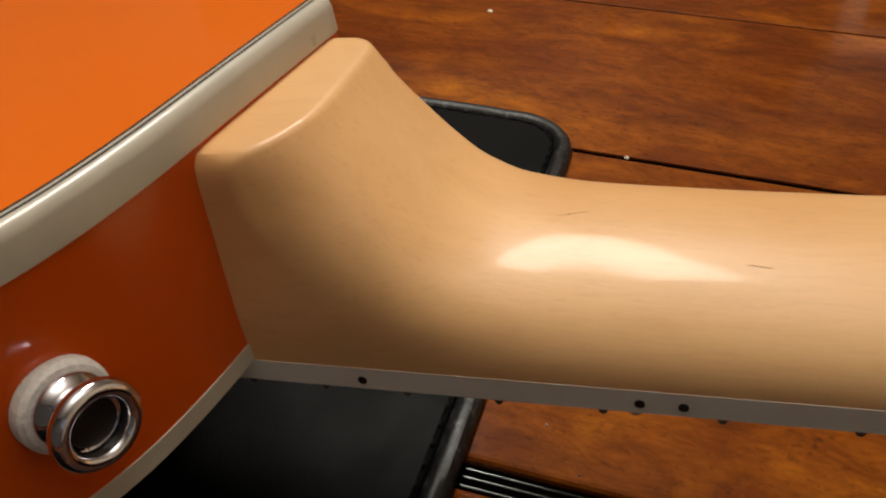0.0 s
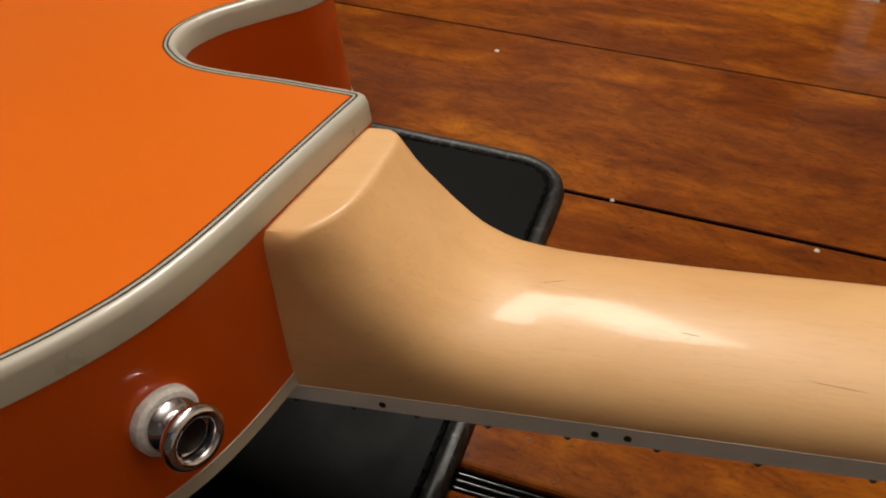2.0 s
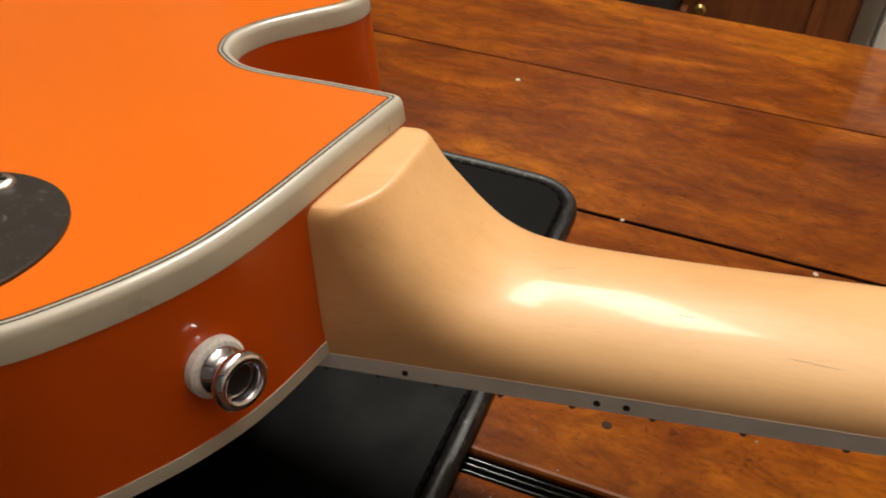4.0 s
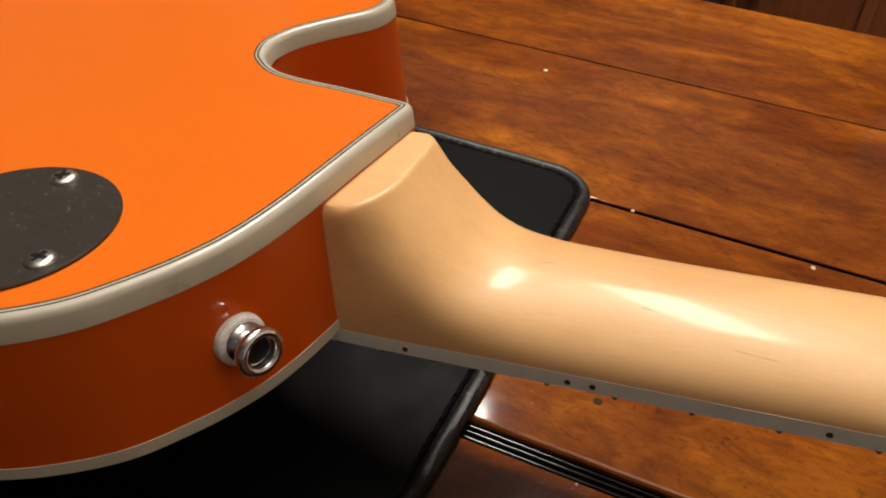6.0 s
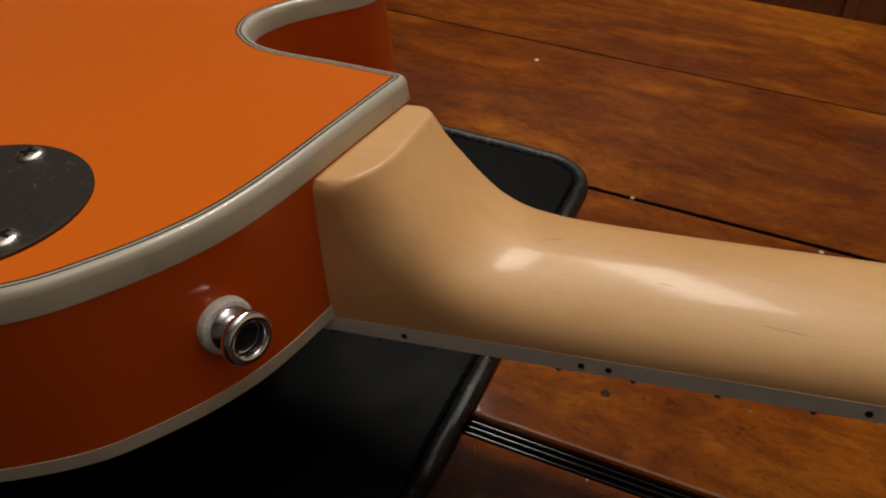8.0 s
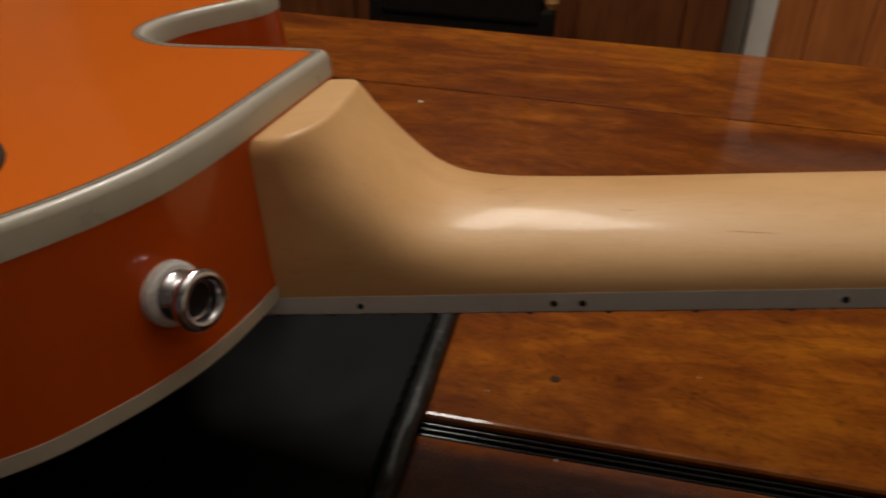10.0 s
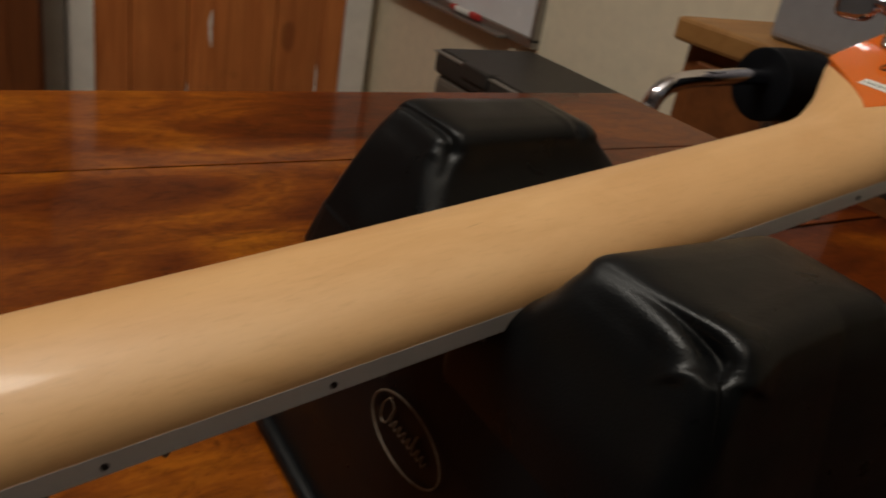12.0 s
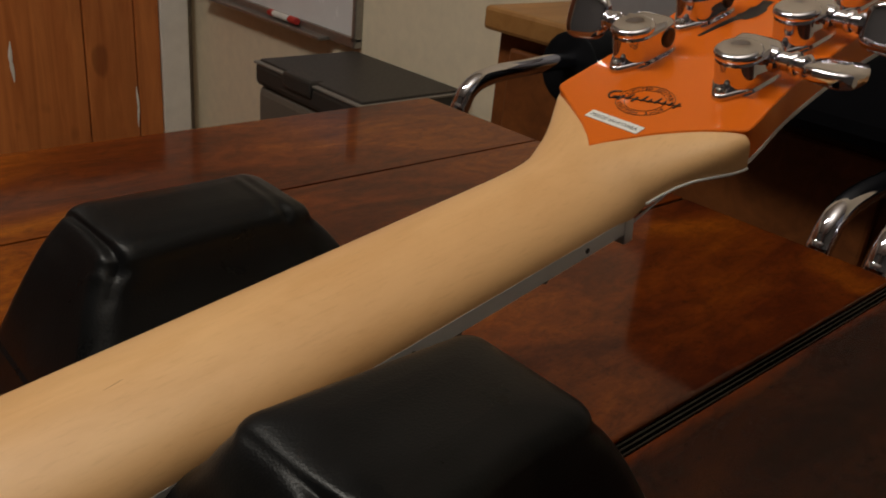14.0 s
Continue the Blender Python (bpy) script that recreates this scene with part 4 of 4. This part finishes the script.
def headstock():
    far = [(0.0, 0.0), (0.0048, 0.0045), (0.0105, 0.0115), (0.0165, 0.0205), (0.022, 0.0290), (0.0255, 0.0337), (0.031, 0.0345), (0.06, 0.0335), (0.10, 0.0345), (0.135, 0.038), (0.158, 0.041), (0.172, 0.038), (0.176, 0.022), (0.171, 0.0)]
    near = [(0.0042, -0.0028), (0.0084, -0.0061), (0.0154, -0.0117), (0.0213, -0.0179), (0.0263, -0.0246), (0.0306, -0.0316), (0.0330, -0.0347), (0.040, -0.0345), (0.060, -0.0322), (0.085, -0.0318), (0.105, -0.0330), (0.135, -0.037), (0.158, -0.040), (0.172, -0.037), (0.176, -0.022)]
    loop = [Vector((u, v)) for u, v in far[:1]] + [Vector((p.x, p.y)) for p in spline([(u, v, 0) for u, v in near], 4)] + [Vector((0.171, 0.0))] + [Vector((p.x, p.y)) for p in reversed(spline([(u, v, 0) for u, v in far[1:-1]], 4))]
    flat = lambda lp, h: [Vector((p.x, p.y, h)) for p in lp]
    h = part("headstock", bands_bm([flat(loop, -0.0108), flat(loop, -0.0004), flat(inset(loop, 0.0004), 0.0)], True, True), M_ORANGE, guitar, "orange lacquered headstock", HEAD)
    part("face_binding", bands_bm([flat(inset(loop, -0.0003), -0.0124), flat(inset(loop, -0.0003), -0.0108)], True, True), M_BINDGREY, h, "pale binding round the face")
    # sticker with its three words
    ms = Matrix.Translation((0.0156, 0.0022, 0.0002)) @ Matrix.Rotation(radians(-92), 4, "Z")
    st = part("sticker", box_bm(-0.0105, 0.0105, -0.0022, 0.0022, -0.0001, 0.0001), M_STICKER, h, "white sticker with black words", ms)
    part("lettering", word_bm("MADE IN KOREA", 0.0025, pose(0, -0.0009, 0.0001), 0.00006), M_INK, st, "black printed words")
    # round emblem: words round a ring and a sweeping mark across it
    me = Matrix.Translation((0.0317, 0.0020, 0.0001)) @ Matrix.Rotation(radians(-77), 4, "Z")
    for text, a0, a1, turn in (("LIMITED EDITION", 158, 22, -90), ("CUSTOM SHOP", 208, 332, 90)):
        bm = bmesh.new()
        for k, ch in enumerate(text):
            a = a0 + (a1 - a0) * k / (len(text) - 1)
            r = 0.0074 if turn < 0 else 0.0091
            if ch != " ":
                merge(bm, word_bm(ch, 0.0023, pose(r * math.cos(radians(a)), r * math.sin(radians(a)), 0, 0, 0, a + turn), 0.00006))
        part("lettering", bm, M_INK, h, "black printed words", me)
    for r in (0.0096, 0.0068):
        ring = [Vector((r * math.cos(a), r * math.sin(a), 0.0)) for a in np.linspace(0, 2 * math.pi, 56, endpoint=False)]
        part("emblem_ring", tube_bm(ring, 0.00012, 4, True), M_INK, h, "", me)
    bm = bmesh.new()
    tube_bm(spline([(-0.0098, 0.0035, 0), (-0.0122, 0.0028, 0), (-0.0132, 0.0006, 0), (-0.0118, -0.0015, 0), (-0.0092, -0.0006, 0)], 6), 0.0004, 5, bm=bm)
    for k in range(9):
        tall = 0.0026 if k in (1, 3, 5) else 0.0012
        merge(bm, box_bm(-0.00033, 0.00033, -0.0024 if k in (0, 2, 8) else -0.0012, tall, 0, 0.0002), pose(-0.0082 + 0.0024 * k, 0.0003, 0, 0, 0, -18))
    box_bm(-0.0115, 0.0125, -0.00035, 0.00005, 0, 0.0002, bm=bm)
    part("emblem_mark", bm, M_INK, h, "black sweeping mark", me)
    # dark tapering mark between the tuners
    bm = bmesh.new()
    tube_bm(spline([(0.0805, 0.0145, 0), (0.0885, 0.0132, 0), (0.0985, 0.0112, 0), (0.1055, 0.0082, 0), (0.118, 0.0085, 0)], 8), 0.001, 6, bm=bm, radii=[0.0006 + 0.0016 * min(1, k / 26) + (0.0012 if 18 < k < 28 else 0) for k in range(33)])
    for v in bm.verts:
        v.co.z = 0.0001 + 0.08 * max(0, v.co.z)
    part("dark_mark", bm, M_INK, h, "long black tapering mark")
    return h


head = headstock()


def tuner(u, v, side, roll):
    """A sealed machine head; side: -1 for the shaft towards the near edge, 1 for the far edge."""
    m = HEAD @ Matrix.Translation((u, v, 0))
    s = side
    # a round gear housing that runs on into the block of the worm
    right = [(math.cos(a), math.sin(a)) for a in np.linspace(-math.pi / 2, math.pi / 2, 25)]
    loop = [Vector((0.0082 + 0.0072 * max(0.0, c) ** 0.5, 0.0084 * math.copysign(abs(q) ** 0.5, q))) for c, q in right]
    loop += [Vector((0.0073 * math.cos(a), 0.0073 * math.sin(a))) for a in np.linspace(math.pi * 0.55, math.pi * 1.45, 22)]
    fl = lambda lp, h: [Vector((p.x, p.y, h)) for p in lp]
    t = part("tuner", bands_bm([fl(inset(loop, -0.0006), 0), fl(inset(loop, -0.0004), 0.0008), fl(loop, 0.0014), fl(loop, 0.0017), fl(loop, 0.0095), fl(loop, 0.0098), fl(inset(loop, 0.0004), 0.0108), fl(inset(loop, 0.0013), 0.0115), fl(inset(loop, 0.0024), 0.0117)], True, True), M_CHROME, guitar, "chrome sealed tuner", m)
    part("cap", lathe_bm([(0.0070, 0.0104), (0.0076, 0.0112), (0.0078, 0.0121), (0.0076, 0.0129), (0.0069, 0.0135), (0.0060, 0.0136), (0.0040, 0.0132), (0.0004, 0.0130)], 48), M_CHROME, t, "polished round cap", None, 75)
    foot = [Vector((-0.0030, 0.0072)), Vector((-0.0062, 0.0052)), Vector((-0.0100, 0.0030)), Vector((-0.0117, 0.0018)), Vector((-0.0124, 0)), Vector((-0.0117, -0.0018)), Vector((-0.0100, -0.0030)), Vector((-0.0062, -0.0052)), Vector((-0.0030, -0.0072))]
    part("foot", bands_bm([fl(foot, 0), fl(foot, 0.0014), fl(inset(foot, 0.0003), 0.0019), fl(inset(foot, 0.0008), 0.0021)], True, True), M_CHROME, t)
    part("screw", lathe_bm([(0.0019, 0.0018), (0.0019, 0.0026), (0.0014, 0.0034), (0.0004, 0.0037)], 18), M_STEEL, t, "", pose(-0.0096, 0, 0))
    part("plug", lathe_bm([(0.0036, -0.0010), (0.0036, 0.0003), (0.0030, 0.0006), (0.0012, 0.0004)], 28, m=pose(0.0092, -s * 0.0083, 0.0062, 90 * s)), M_DOT, t, "dark worm plug")
    out = Matrix.Translation((0.0092, s * 0.0060, 0.0072)) @ Matrix.Rotation(radians(-90 * s), 4, "X")
    part("shaft", lathe_bm([(0.0046, 0), (0.0044, 0.0032), (0.0031, 0.0040), (0.0030, 0.0072), (0.0037, 0.0076), (0.0040, 0.0086), (0.0037, 0.0096), (0.0029, 0.0100), (0.0029, 0.0112), (0.0036, 0.0116), (0.0038, 0.0128), (0.0027, 0.0140)], 28), M_CHROME, t, "", out)
    bm = bmesh.new()
    bmesh.ops.create_uvsphere(bm, u_segments=36, v_segments=20, radius=1)
    for w in bm.verts:
        x, y, z = w.co
        x = math.copysign(abs(x) ** 0.62, x)
        y = math.copysign(abs(y) ** 0.42, y)
        z = math.copysign(abs(z) ** 0.55, z)
        w.co = Vector((x * (0.0086 + 0.0008 * z), y * (0.0030 + 0.0004 * z), z * 0.0088))
    part("button", bm, M_CHROME, t, "chrome oval button", out @ Matrix.Translation((0, 0, 0.0215)) @ Matrix.Rotation(radians(roll), 4, "Z"))


for k, (ra, rb) in enumerate(((-12, -62), (65, -20), (10, 30))):
    tuner(0.0553 + 0.0355 * k, -0.0168, -1, ra)
    tuner(0.0545 + 0.0380 * k, 0.0238, 1, rb)


# ---- the chair at the table's end ----
def metal_chair():
    c = thing("metal_armchair", "black vinyl armchair with bent chrome tube arms", "chair")
    for y in (0.54, 0.12, 0.075):
        part("arm_tube", tube_bm(spline([(0.80, y, -0.75), (0.782, y, -0.3), (0.784, y, -0.06), (0.788, y, -0.022), (0.803, y, -0.002), (0.832, y, 0.0065), (0.878, y, 0.0095), (0.97, y, 0.010), (1.0, y, -0.03), (1.01, y, -0.3)], 8), 0.0105, 14), M_CHROME, c, "bent chrome tube")
    part("armrest", tube_bm(spline([(0.963, 0.54, 0.003), (0.970, 0.54, 0.003), (1.01, 0.54, 0.003), (1.05, 0.54, 0.0)], 5), 0.045, 20, radii=[0.036, 0.041, 0.044, 0.045, 0.045] + [0.045] * 11), M_UPHOL, c, "black padded armrest")
    part("backrest", box_bm(0.965, 1.035, 0.03, 0.40, 0.0, 0.34, 0.034, 4), M_UPHOL, c, "black vinyl backrest")
    part("seat", box_bm(0.80, 1.03, 0.13, 0.52, -0.36, -0.29, 0.03, 4), M_UPHOL, c, "black vinyl seat")


metal_chair()
